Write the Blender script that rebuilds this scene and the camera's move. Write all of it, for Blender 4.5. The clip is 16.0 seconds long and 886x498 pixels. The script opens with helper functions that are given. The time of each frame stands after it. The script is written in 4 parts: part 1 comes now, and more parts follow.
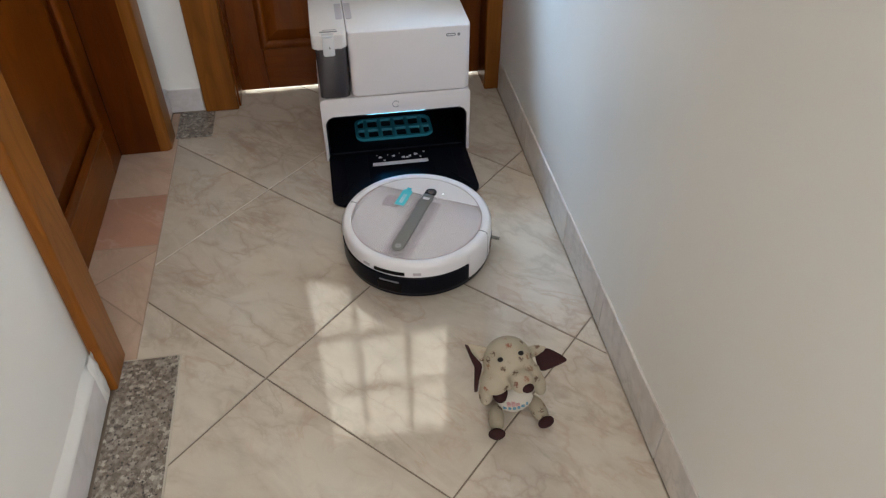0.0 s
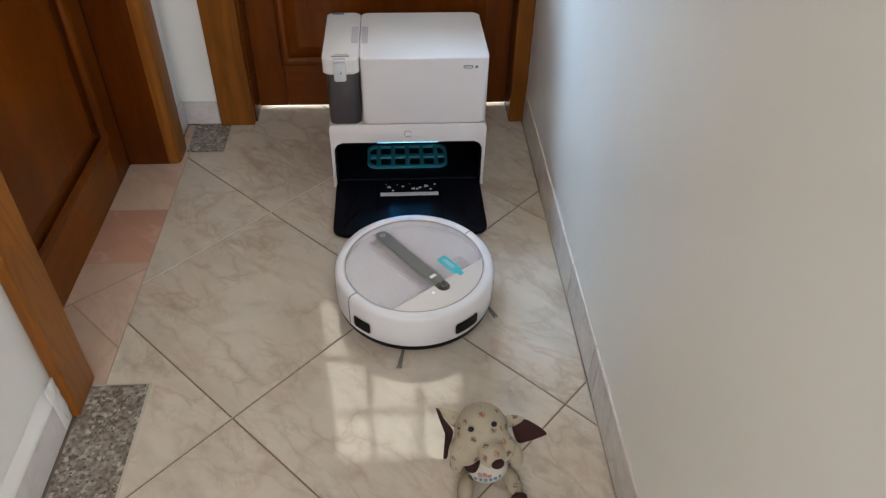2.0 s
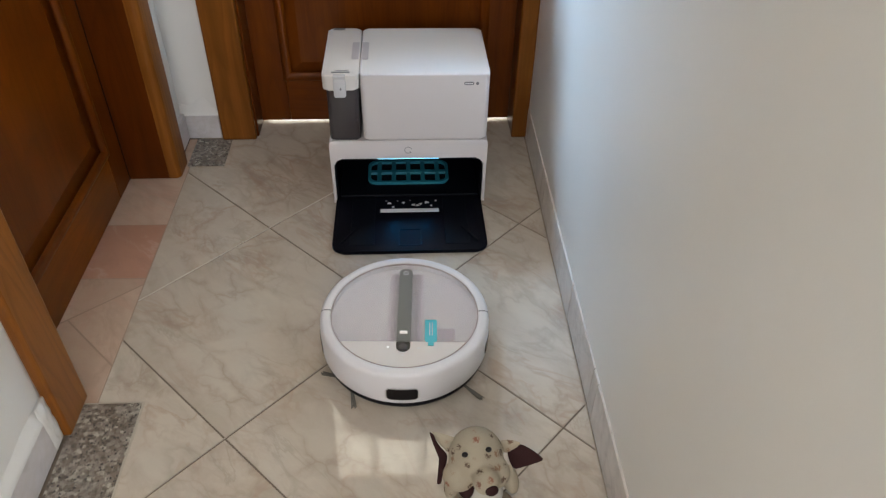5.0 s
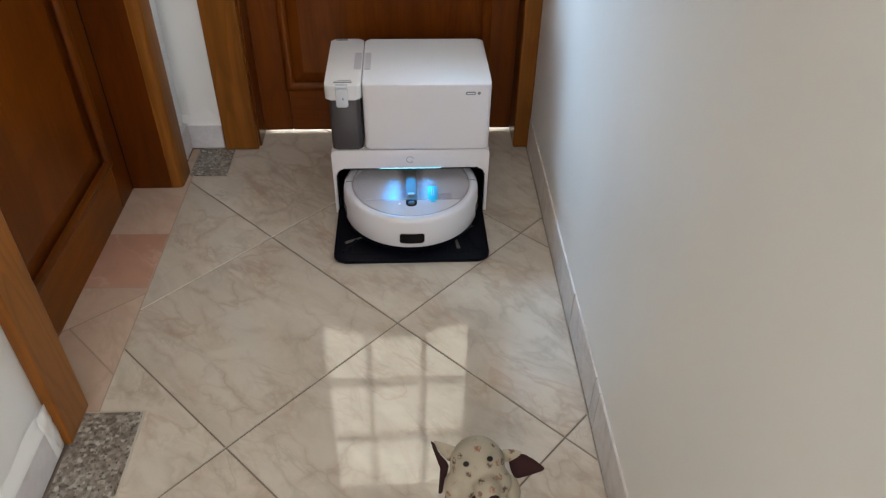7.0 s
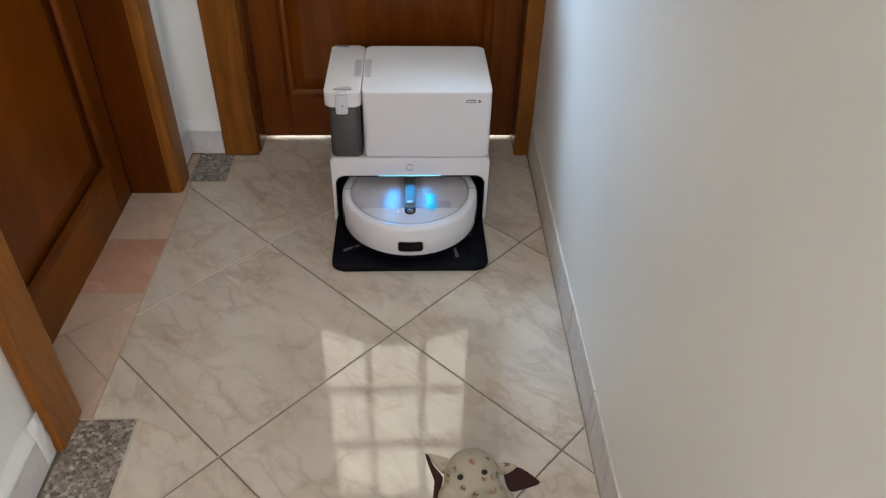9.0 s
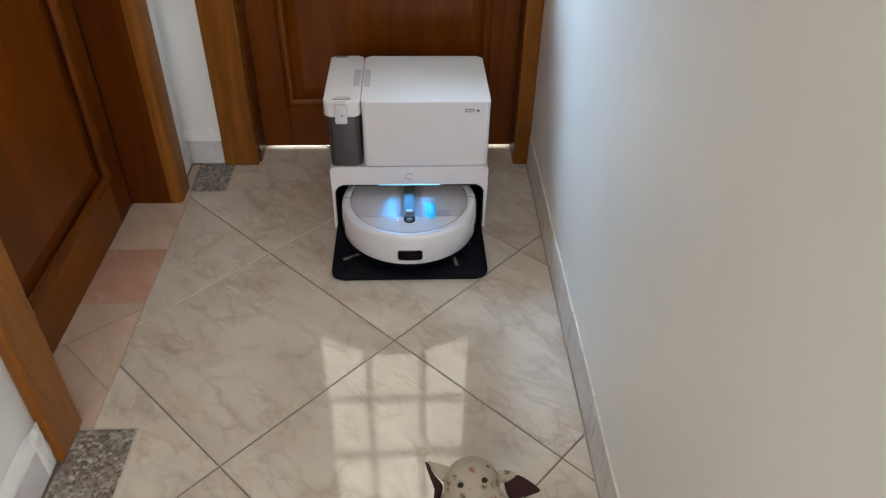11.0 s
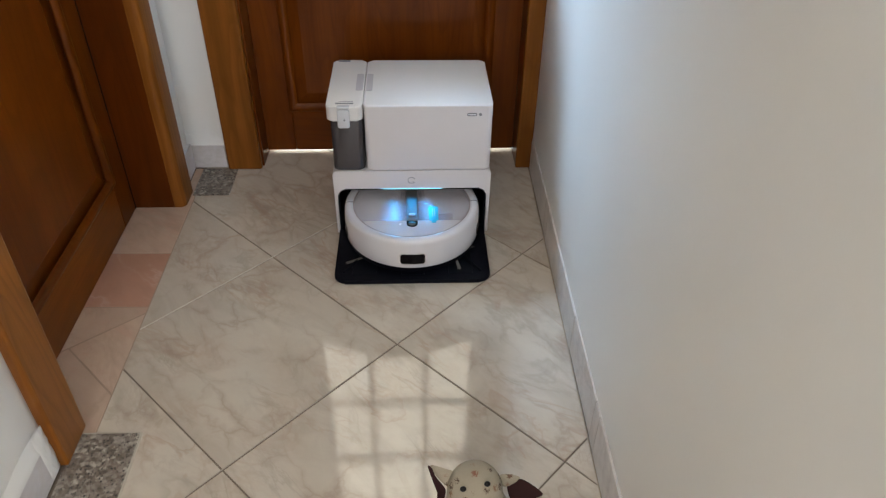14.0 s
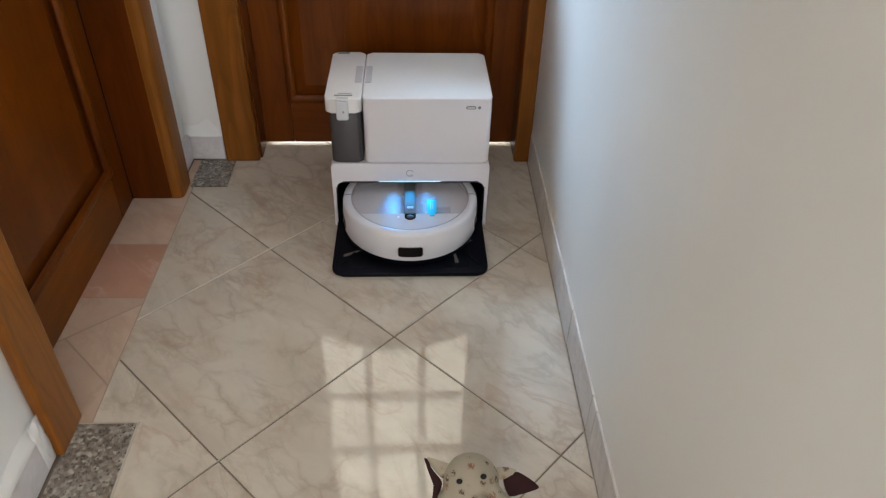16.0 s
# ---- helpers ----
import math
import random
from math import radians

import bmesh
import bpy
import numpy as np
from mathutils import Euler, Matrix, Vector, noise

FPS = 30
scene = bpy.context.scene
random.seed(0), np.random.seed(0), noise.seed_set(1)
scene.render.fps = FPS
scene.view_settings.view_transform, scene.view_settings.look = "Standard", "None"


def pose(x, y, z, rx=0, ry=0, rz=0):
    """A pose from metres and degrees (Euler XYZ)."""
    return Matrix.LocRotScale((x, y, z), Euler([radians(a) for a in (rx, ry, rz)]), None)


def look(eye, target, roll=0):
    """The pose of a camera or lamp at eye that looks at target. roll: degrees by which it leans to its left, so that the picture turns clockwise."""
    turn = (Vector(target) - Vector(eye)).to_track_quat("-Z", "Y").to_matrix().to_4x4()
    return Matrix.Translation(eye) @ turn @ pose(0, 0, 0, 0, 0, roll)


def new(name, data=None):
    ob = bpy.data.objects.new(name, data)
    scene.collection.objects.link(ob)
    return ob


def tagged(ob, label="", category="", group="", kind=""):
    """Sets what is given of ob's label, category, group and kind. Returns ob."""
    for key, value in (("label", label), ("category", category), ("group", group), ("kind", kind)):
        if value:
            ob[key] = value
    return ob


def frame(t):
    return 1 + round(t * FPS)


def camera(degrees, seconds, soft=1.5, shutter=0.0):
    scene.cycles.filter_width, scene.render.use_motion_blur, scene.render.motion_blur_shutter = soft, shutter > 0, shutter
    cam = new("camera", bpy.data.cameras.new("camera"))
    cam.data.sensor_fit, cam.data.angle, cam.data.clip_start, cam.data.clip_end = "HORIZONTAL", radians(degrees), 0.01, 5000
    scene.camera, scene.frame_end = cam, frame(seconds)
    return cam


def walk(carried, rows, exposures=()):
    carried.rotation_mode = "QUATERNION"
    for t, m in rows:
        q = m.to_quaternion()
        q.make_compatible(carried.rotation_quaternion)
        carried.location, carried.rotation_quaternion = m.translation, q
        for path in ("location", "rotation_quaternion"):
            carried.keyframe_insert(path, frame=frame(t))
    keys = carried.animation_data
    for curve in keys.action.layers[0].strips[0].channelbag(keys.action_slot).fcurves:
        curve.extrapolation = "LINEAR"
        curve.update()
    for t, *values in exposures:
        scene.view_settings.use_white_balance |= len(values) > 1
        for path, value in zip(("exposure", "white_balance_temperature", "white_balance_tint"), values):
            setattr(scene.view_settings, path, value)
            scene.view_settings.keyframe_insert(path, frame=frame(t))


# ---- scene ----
cam = camera(62.9, 16.0, soft=1.3)
PATH = [
    (0, (-0.124, -1.272, 1.139), (0.128, 0.21, -0.181), 0.0),
    (0.5, (-0.117, -1.272, 1.137), (0.165, 0.207, -0.18), 0.3),
    (1, (-0.11, -1.26, 1.141), (0.157, 0.224, -0.173), 0.7),
    (1.5, (-0.048, -1.21, 1.146), (0.159, 0.296, -0.154), 1.4),
    (2, (0.002, -1.17, 1.14), (0.128, 0.344, -0.162), 1.5),
    (2.5, (0.006, -1.162, 1.137), (0.091, 0.35, -0.17), 0.9),
    (3, (0.019, -1.143, 1.138), (0.11, 0.372, -0.165), 1.1),
    (3.5, (0.026, -1.122, 1.136), (0.121, 0.401, -0.157), 1.2),
    (4, (0.028, -1.13, 1.14), (0.128, 0.398, -0.147), 1.3),
    (6.5, (0.021, -1.152, 1.142), (0.125, 0.395, -0.122), 1.3),
    (7, (0.027, -1.149, 1.14), (0.124, 0.403, -0.117), 1.2),
    (7.5, (0.026, -1.138, 1.138), (0.119, 0.413, -0.121), 1.3),
    (8, (0.017, -1.128, 1.138), (0.115, 0.422, -0.121), 1.4),
    (8.5, (0.024, -1.131, 1.14), (0.114, 0.424, -0.115), 1.5),
    (9, (0.038, -1.136, 1.14), (0.127, 0.425, -0.106), 1.6),
    (11.5, (0.041, -1.141, 1.141), (0.125, 0.439, -0.082), 1.1),
    (12, (0.042, -1.141, 1.139), (0.12, 0.44, -0.082), 1.0),
    (12.5, (0.042, -1.139, 1.142), (0.122, 0.442, -0.08), 1.1),
    (13, (0.041, -1.141, 1.143), (0.12, 0.442, -0.076), 1.2),
    (13.5, (0.037, -1.144, 1.143), (0.116, 0.442, -0.073), 1.3),
    (14, (0.041, -1.142, 1.143), (0.121, 0.442, -0.076), 1.0),
    (14.5, (0.042, -1.138, 1.138), (0.126, 0.439, -0.088), 0.9),
    (15, (0.042, -1.139, 1.14), (0.129, 0.435, -0.092), 1.3),
    (15.5, (0.039, -1.139, 1.14), (0.126, 0.434, -0.092), 1.6),
    (16, (0.039, -1.143, 1.139), (0.127, 0.432, -0.091), 1.7),
]
walk(cam, [(t, look(eye, target, roll)) for t, eye, target, roll in PATH])


# ---- world and light ----
world = bpy.data.worlds.new("sky")
scene.world = world
world.use_nodes = True
wn = world.node_tree.nodes
sky = wn.new("ShaderNodeTexSky")
sky.sky_type, sky.sun_disc = "NISHITA", False
sky.sun_elevation, sky.sun_rotation = radians(40), radians(160)
world.node_tree.links.new(sky.outputs[0], wn["Background"].inputs[0])
wn["Background"].inputs[1].default_value = 0.1
scene.view_settings.exposure = 0.0


def area(name, m, sx, sy, watts, colour):
    data = bpy.data.lights.new(name, "AREA")
    data.shape, data.size, data.size_y = "RECTANGLE", sx, sy
    data.energy, data.color = watts, colour
    ob = new(name, data)
    ob.matrix_world = m
    return ob


# daylight in added unseen windows behind the camera, and beyond the glazed end door
area("window_daylight", look((0.50, -2.05, 1.6), (-0.5, -1.85, 1.1)), 1.0, 1.2, 15.4, (1.0, 0.955, 0.90))
area("added_end_window_light", look((-0.12, -3.58, 1.6), (-0.05, 0.0, 0.6)), 0.9, 1.3, 30.8, (0.985, 0.965, 0.95))
area("room_daylight", look((-0.86, 1.60, 1.69), (0.3, 0.1, 0.6)), 0.36, 0.56, 110, (0.43, 0.68, 1.0))
for sx, watts in ((-0.043, 1.0), (0.0, 0.42), (0.043, 0.9)):
    spot = bpy.data.lights.new("dock_light", "SPOT")
    spot.energy, spot.color, spot.spot_size, spot.spot_blend, spot.shadow_soft_size = watts, (0.010, 0.36, 0.95), radians(66), 1.0, 0.02
    new("dock_light", spot).matrix_world = look((0.037 + sx, 0.420, 0.134), (0.037 + sx * 1.15, 0.272, 0.082))


# ---- materials ----
def mat(name, colour, rough=0.5, metal=0.0, coat=0.0, spec=0.5):
    m = bpy.data.materials.new(name)
    m.use_nodes = True
    b = m.node_tree.nodes["Principled BSDF"]
    b.inputs["Base Color"].default_value = (*colour, 1)
    b.inputs["Roughness"].default_value = rough
    b.inputs["Metallic"].default_value = metal
    b.inputs["Coat Weight"].default_value = coat
    b.inputs["Specular IOR Level"].default_value = spec
    return m


def node(m, kind, **values):
    n = m.node_tree.nodes.new(kind)
    for key, v in values.items():
        n.inputs[key.replace("_", " ")].default_value = v
    return n


def link(m, a, b):
    m.node_tree.links.new(a, b)


def shader(m):
    return m.node_tree.nodes["Principled BSDF"]


def ramp(m, fac, stops):
    r = m.node_tree.nodes.new("ShaderNodeValToRGB")
    while len(r.color_ramp.elements) < len(stops):
        r.color_ramp.elements.new(0.5)
    for e, (p, c) in zip(r.color_ramp.elements, stops):
        e.position, e.color = p, (*c, 1)
    link(m, fac, r.inputs[0])
    return r.outputs[0]


def coords(m, scale=(1, 1, 1), jitter=False):
    tc = m.node_tree.nodes.new("ShaderNodeTexCoord")
    mp = m.node_tree.nodes.new("ShaderNodeMapping")
    mp.inputs["Scale"].default_value = scale
    link(m, tc.outputs["Object"], mp.inputs["Vector"])
    if jitter:
        info = m.node_tree.nodes.new("ShaderNodeObjectInfo")
        mul = m.node_tree.nodes.new("ShaderNodeVectorMath")
        mul.operation = "SCALE"
        mul.inputs[0].default_value = (37.0, 91.0, 53.0)
        link(m, info.outputs["Random"], mul.inputs["Scale"])
        link(m, mul.outputs[0], mp.inputs["Location"])
    return mp.outputs[0]


def mixc(m, fac, a, b, mode="MIX"):
    n = m.node_tree.nodes.new("ShaderNodeMix")
    n.data_type, n.blend_type = "RGBA", mode
    for sock, v in ((n.inputs[0], fac), (n.inputs[6], a), (n.inputs[7], b)):
        if isinstance(v, (int, float)):
            sock.default_value = v
        elif isinstance(v, tuple):
            sock.default_value = (*v, 1)
        else:
            link(m, v, sock)
    return n.outputs[2]


def noise_of(m, vec, scale, detail=4.0, rough=0.55, distort=0.0):
    n = node(m, "ShaderNodeTexNoise", Scale=scale, Detail=detail, Roughness=rough, Distortion=distort)
    link(m, vec, n.inputs["Vector"])
    return n.outputs[0]


def bump(m, height, strength, distance):
    n = node(m, "ShaderNodeBump", Strength=strength, Distance=distance)
    link(m, height, n.inputs["Height"])
    link(m, n.outputs[0], shader(m).inputs["Normal"])


def streak(m, turn, scale):
    """Coordinates turned about z and then stretched, shifted from piece to piece."""
    rot = m.node_tree.nodes.new("ShaderNodeVectorRotate")
    rot.rotation_type = "Z_AXIS"
    rot.inputs["Angle"].default_value = radians(turn)
    link(m, coords(m, jitter=True), rot.inputs["Vector"])
    mp = m.node_tree.nodes.new("ShaderNodeMapping")
    mp.inputs["Scale"].default_value = scale
    link(m, rot.outputs[0], mp.inputs["Vector"])
    return mp.outputs[0]


def ridge(m, value, at, width, top):
    """A thin line where a noise passes one value, with a soft fade on one side."""
    return ramp(m, value, [(at - width, (0, 0, 0)), (at, (top, top, top)), (at + width * 0.4, (top * 0.25,) * 3), (at + width * 2.2, (0, 0, 0))])


def marble(name, light, dark, vein, rose, rough):
    """Polished marble-look tile: cloudy ground, slanting thin grey and rosy veins, different on each piece."""
    m = mat(name, light, rough)
    v = coords(m, jitter=True)
    s = streak(m, 48, (0.8, 1.5, 1.0))
    cloud = ramp(m, noise_of(m, s, 3.0, 5, 0.55, 0.6), [(0.34, dark), (0.58, light)])
    haze = ramp(m, noise_of(m, s, 8.5, 6, 0.60, 0.8), [(0.46, (0, 0, 0)), (0.70, (0.55, 0.55, 0.55))])
    c = mixc(m, haze, cloud, tuple(0.55 * p + 0.45 * q for p, q in zip(dark, vein)))
    patch = ramp(m, noise_of(m, v, 4.2, 3), [(0.42, (0, 0, 0)), (0.62, (1, 1, 1))])
    patch2 = ramp(m, noise_of(m, v, 5.1, 3, 0.5, 0.6), [(0.43, (0, 0, 0)), (0.62, (1, 1, 1))])
    for scale, at, width, top, colour, where in ((2.6, 0.50, 0.050, 0.42, vein, patch), (3.3, 0.45, 0.040, 0.62, rose, patch2), (4.6, 0.53, 0.045, 0.58, rose, patch), (6.2, 0.48, 0.055, 0.40, vein, patch2)):
        line = ridge(m, noise_of(m, s, scale, 4.6, 0.60, 0.7), at, width, top)
        c = mixc(m, mixc(m, 1.0, line, where, "MULTIPLY"), c, colour)
    bent = mixc(m, 0.11, s, node(m, "ShaderNodeTexNoise", Scale=7.0, Detail=5.0).outputs["Color"], "ADD")
    net = node(m, "ShaderNodeTexVoronoi", Scale=9.0)
    net.feature = "DISTANCE_TO_EDGE"
    link(m, bent, net.inputs["Vector"])
    mesh_line = ramp(m, net.outputs["Distance"], [(0.0, (0.62, 0.62, 0.62)), (0.035, (0.3, 0.3, 0.3)), (0.13, (0, 0, 0))])
    where = ramp(m, noise_of(m, v, 6.0, 4, 0.6, 0.4), [(0.46, (0, 0, 0)), (0.62, (1, 1, 1))])
    c = mixc(m, mixc(m, 1.0, mesh_line, where, "MULTIPLY"), c, tuple(0.5 * p + 0.5 * q for p, q in zip(vein, rose)))
    c = mixc(m, 0.05, c, ramp(m, noise_of(m, v, 240, 2), [(0.3, dark), (0.7, light)]))
    link(m, c, shader(m).inputs["Base Color"])
    shader(m).inputs["Specular IOR Level"].default_value = 0.40
    bump(m, mixc(m, 0.22, noise_of(m, v, 85, 1.5, 0.4), noise_of(m, v, 210, 1.0, 0.4)), 0.075, 0.002)
    return m


def wood(name, axis, base, deep, rough=0.32, figure=0.45):
    """Varnished softwood stained orange brown; the grain runs along one axis."""
    m = mat(name, base, rough, coat=0.03, spec=0.18)
    shader(m).inputs["Coat Roughness"].default_value = 0.28
    scale = [9.0, 9.0, 9.0]
    scale["xyz".index(axis)] = 0.8
    v = coords(m, tuple(scale))
    rings = node(m, "ShaderNodeTexWave", Scale=0.45, Distortion=11.0, Detail=3.0)
    rings.inputs["Detail Scale"].default_value = 0.9
    link(m, v, rings.inputs["Vector"])
    c = ramp(m, rings.outputs["Color"], [(0.0, tuple(figure * p + (1 - figure) * q for p, q in zip(deep, base))), (0.8, base)])
    fine = [160.0, 160.0, 160.0]
    fine["xyz".index(axis)] = 6.0
    fib = noise_of(m, coords(m, tuple(fine)), 1.0, 3)
    c = mixc(m, 0.25, c, ramp(m, fib, [(0.35, deep), (0.65, base)]))
    arch = [10.0, 10.0, 10.0]
    arch["xyz".index(axis)] = 1.5
    times = m.node_tree.nodes.new("ShaderNodeMath")
    times.operation = "MULTIPLY"
    times.inputs[1].default_value = 11.0
    link(m, noise_of(m, coords(m, tuple(arch)), 1.0, 1.5, 0.4), times.inputs[0])
    part_of = m.node_tree.nodes.new("ShaderNodeMath")
    part_of.operation = "FRACT"
    link(m, times.outputs[0], part_of.inputs[0])
    line = ramp(m, part_of.outputs[0], [(0.0, (figure * 0.75,) * 3), (0.45, (0, 0, 0)), (0.9, (0, 0, 0)), (1.0, (figure * 0.6,) * 3)])
    c = mixc(m, line, c, deep)
    blot = noise_of(m, coords(m), 4.0, 3)
    c = mixc(m, ramp(m, blot, [(0.4, (0, 0, 0)), (0.75, (0.4, 0.4, 0.4))]), c, tuple(q * 0.6 for q in deep))
    link(m, c, shader(m).inputs["Base Color"])
    bump(m, fib, 0.08, 0.001)
    return m


def plaster(name, colour, rough, spec=0.5):
    m = mat(name, colour, rough, spec=spec)
    v = coords(m)
    c = mixc(m, ramp(m, noise_of(m, v, 2.2, 4), [(0.35, (0, 0, 0)), (0.75, (0.5, 0.5, 0.5))]), colour, tuple(q * 0.93 for q in colour))
    link(m, c, shader(m).inputs["Base Color"])
    bump(m, noise_of(m, v, 160, 3), 0.12, 0.0012)
    return m


def plastic(name, colour, rough, spec=0.5):
    m = mat(name, colour, rough, spec=spec)
    v = coords(m)
    c = mixc(m, ramp(m, noise_of(m, v, 14, 3), [(0.4, (0, 0, 0)), (0.8, (0.3, 0.3, 0.3))]), colour, tuple(q * 0.94 for q in colour))
    link(m, c, shader(m).inputs["Base Color"])
    bump(m, noise_of(m, v, 900, 2), 0.05, 0.0002)
    return m


def glowing(name, colour, strength):
    m = mat(name, (0.02, 0.02, 0.02), 0.4)
    shader(m).inputs["Emission Color"].default_value = (*colour, 1)
    shader(m).inputs["Emission Strength"].default_value = strength
    return m


TILE = marble("cream_marble_tile", (0.592, 0.530, 0.445), (0.505, 0.442, 0.365), (0.32, 0.262, 0.205), (0.43, 0.305, 0.225), 0.022)
PINK = marble("rose_marble_tile", (0.51, 0.285, 0.20), (0.43, 0.235, 0.16), (0.38, 0.22, 0.16), (0.60, 0.43, 0.34), 0.22)
BLUSH = marble("blush_marble_tile", (0.575, 0.425, 0.325), (0.49, 0.35, 0.262), (0.38, 0.28, 0.21), (0.56, 0.36, 0.27), 0.2)
SKIRT = marble("grey_marble_skirting", (0.64, 0.59, 0.545), (0.56, 0.51, 0.465), (0.30, 0.28, 0.26), (0.50, 0.42, 0.37), 0.45)
SKIRT_W = marble("pale_marble_skirting", (0.69, 0.665, 0.685), (0.62, 0.595, 0.61), (0.42, 0.40, 0.39), (0.58, 0.54, 0.50), 0.3)
GROUT = plaster("grey_brown_grout", (0.19, 0.15, 0.118), 0.9)
GROUT_MID = plaster("brown_grout", (0.33, 0.27, 0.21), 0.85)
GROUT_ROSE = plaster("rosy_grout", (0.36, 0.255, 0.19), 0.85)
EDGE_GLINT = plaster("edge_glint", (0.66, 0.605, 0.52), 0.8)
GROUT_AND_GLINT = plaster("pale_grout_and_glint", (0.46, 0.41, 0.34), 0.85)
WALL = plaster("satin_white_wall_paint", (0.722, 0.70, 0.655), 0.36)
WALL_W = plaster("matt_white_wall_paint", (0.77, 0.765, 0.75), 0.6)
CEIL = plaster("white_ceiling_paint", (0.80, 0.79, 0.77), 0.8)
BASE_W, DEEP_W = (0.165, 0.0385, 0.0020), (0.082, 0.0165, 0.0010)
WOOD_X = wood("stained_wood_across", "x", BASE_W, DEEP_W)
# the door wood lightened with the glare on the side door's rails
WOOD_Y = wood("stained_wood_along_glare", "y", (0.215, 0.058, 0.0034), (0.11, 0.025, 0.0015))
WOOD_Z = wood("stained_wood_upright", "z", BASE_W, DEEP_W)
# the door wood darkened to carry the shade on the far jamb
LINING_SHADE_Z = wood("shaded_lining_wood", "z", (0.118, 0.0265, 0.0018), (0.07, 0.014, 0.001))
CASE_Z = wood("knotty_casing_wood", "z", (0.268, 0.095, 0.015), (0.145, 0.046, 0.006), figure=0.65)
LID_EDGE = plastic("rosy_grey_plastic", (0.36, 0.30, 0.29), 0.5)
RECESS = plastic("shaded_recess_plastic", (0.47, 0.445, 0.47), 0.4)
WHITE = plastic("white_plastic", (0.705, 0.67, 0.677), 0.32)
WHITE_LID = plastic("white_lid_plastic", (0.69, 0.665, 0.648), 0.38)
RING = plastic("white_robot_shell", (0.72, 0.712, 0.742), 0.3)
BLACK = plastic("black_plastic", (0.004, 0.0045, 0.008), 0.30, 0.08)
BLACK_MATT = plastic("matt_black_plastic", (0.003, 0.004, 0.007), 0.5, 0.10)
SMOKE = plastic("smoked_tank_plastic", (0.050, 0.043, 0.046), 0.2)
BRISTLE = plastic("dark_nylon_bristle", (0.14, 0.13, 0.11), 0.7)
GREY_BAND = plastic("grey_rubber_band", (0.135, 0.138, 0.125), 0.5)
SENSOR = mat("dark_sensor_window", (0.006, 0.005, 0.006), 0.12, spec=0.15)
SILVER = mat("brushed_silver", (0.62, 0.62, 0.63), 0.35, 0.85)
PALE_TAG = plastic("pale_grey_plastic", (0.62, 0.63, 0.66), 0.35)
WHITE_LATCH = plastic("pale_latch_plastic", (0.58, 0.59, 0.62), 0.22)
COVER = plastic("warm_white_cover", (0.63, 0.60, 0.595), 0.34)
MARK_GREY = plastic("grey_print", (0.20, 0.20, 0.215), 0.5)
MARK_WHITE = plastic("white_print", (0.72, 0.72, 0.74), 0.5)
TEAL = plastic("teal_plastic", (0.02, 0.19, 0.27), 0.45)
TAPE = plastic("teal_pull_tab", (0.02, 0.46, 0.55), 0.4)
LED = glowing("dock_led", (0.22, 0.74, 1.0), 3.4)
PIN_LED = glowing("white_pin_led", (0.95, 0.97, 1.0), 1.6)

FROST = mat("frosted_lid", (0.80, 0.745, 0.765), 0.34)
shader(FROST).inputs["Transmission Weight"].default_value = 0.0
shader(FROST).inputs["Alpha"].default_value = 0.25
shader(FROST).inputs["Specular IOR Level"].default_value = 0.2
shader(FROST).inputs["IOR"].default_value = 1.3
# lilac steps for shadows drawn under the lid; the middle one also colours marks
LILAC = plastic("band_shade_lilac", (0.27, 0.245, 0.275), 0.6)
LILAC_MID = plastic("lid_shade_and_mark_lilac", (0.42, 0.385, 0.42), 0.6)
LILAC_PALE = plastic("band_shade_pale", (0.60, 0.555, 0.58), 0.6)
GLASS = mat("frosted_door_glass", (0.97, 0.97, 0.96), 0.3)
shader(GLASS).inputs["Transmission Weight"].default_value = 1.0
shader(GLASS).inputs["Alpha"].default_value = 0.25
bump(GLASS, noise_of(GLASS, coords(GLASS), 55, 3), 0.3, 0.004)
# emission stands in for the far room's daylight, stronger higher up
FAR = glowing("daylit_room_glow", (1.0, 0.93, 0.76), 6.4)
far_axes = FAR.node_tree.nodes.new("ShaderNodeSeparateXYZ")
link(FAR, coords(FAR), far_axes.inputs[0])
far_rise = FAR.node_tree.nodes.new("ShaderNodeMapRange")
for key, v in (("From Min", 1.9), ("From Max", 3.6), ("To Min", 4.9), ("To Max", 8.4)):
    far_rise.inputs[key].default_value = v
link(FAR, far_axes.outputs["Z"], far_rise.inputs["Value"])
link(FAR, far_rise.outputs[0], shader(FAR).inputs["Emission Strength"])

GRANITE = mat("speckled_granite", (0.3, 0.28, 0.26), 0.32)
gv = coords(GRANITE)
gwarp = mixc(GRANITE, 0.010, gv, node(GRANITE, "ShaderNodeTexNoise", Scale=110.0).outputs["Color"], "ADD")
cells = node(GRANITE, "ShaderNodeTexVoronoi", Scale=135.0)
link(GRANITE, gwarp, cells.inputs["Vector"])
sep = GRANITE.node_tree.nodes.new("ShaderNodeSeparateColor")
link(GRANITE, cells.outputs["Color"], sep.inputs[0])
gc = ramp(GRANITE, sep.outputs[0], [(0.10, (0.085, 0.065, 0.05)), (0.35, (0.19, 0.145, 0.112)), (0.60, (0.21, 0.188, 0.16)), (0.82, (0.33, 0.295, 0.25)), (0.97, (0.55, 0.51, 0.43))])
gc = mixc(GRANITE, 0.3, gc, ramp(GRANITE, noise_of(GRANITE, gv, 120, 5, 0.65), [(0.38, (0.11, 0.085, 0.07)), (0.64, (0.38, 0.34, 0.295))]))
flecks = node(GRANITE, "ShaderNodeTexVoronoi", Scale=175.0)
link(GRANITE, gwarp, flecks.inputs["Vector"])
fsep = GRANITE.node_tree.nodes.new("ShaderNodeSeparateColor")
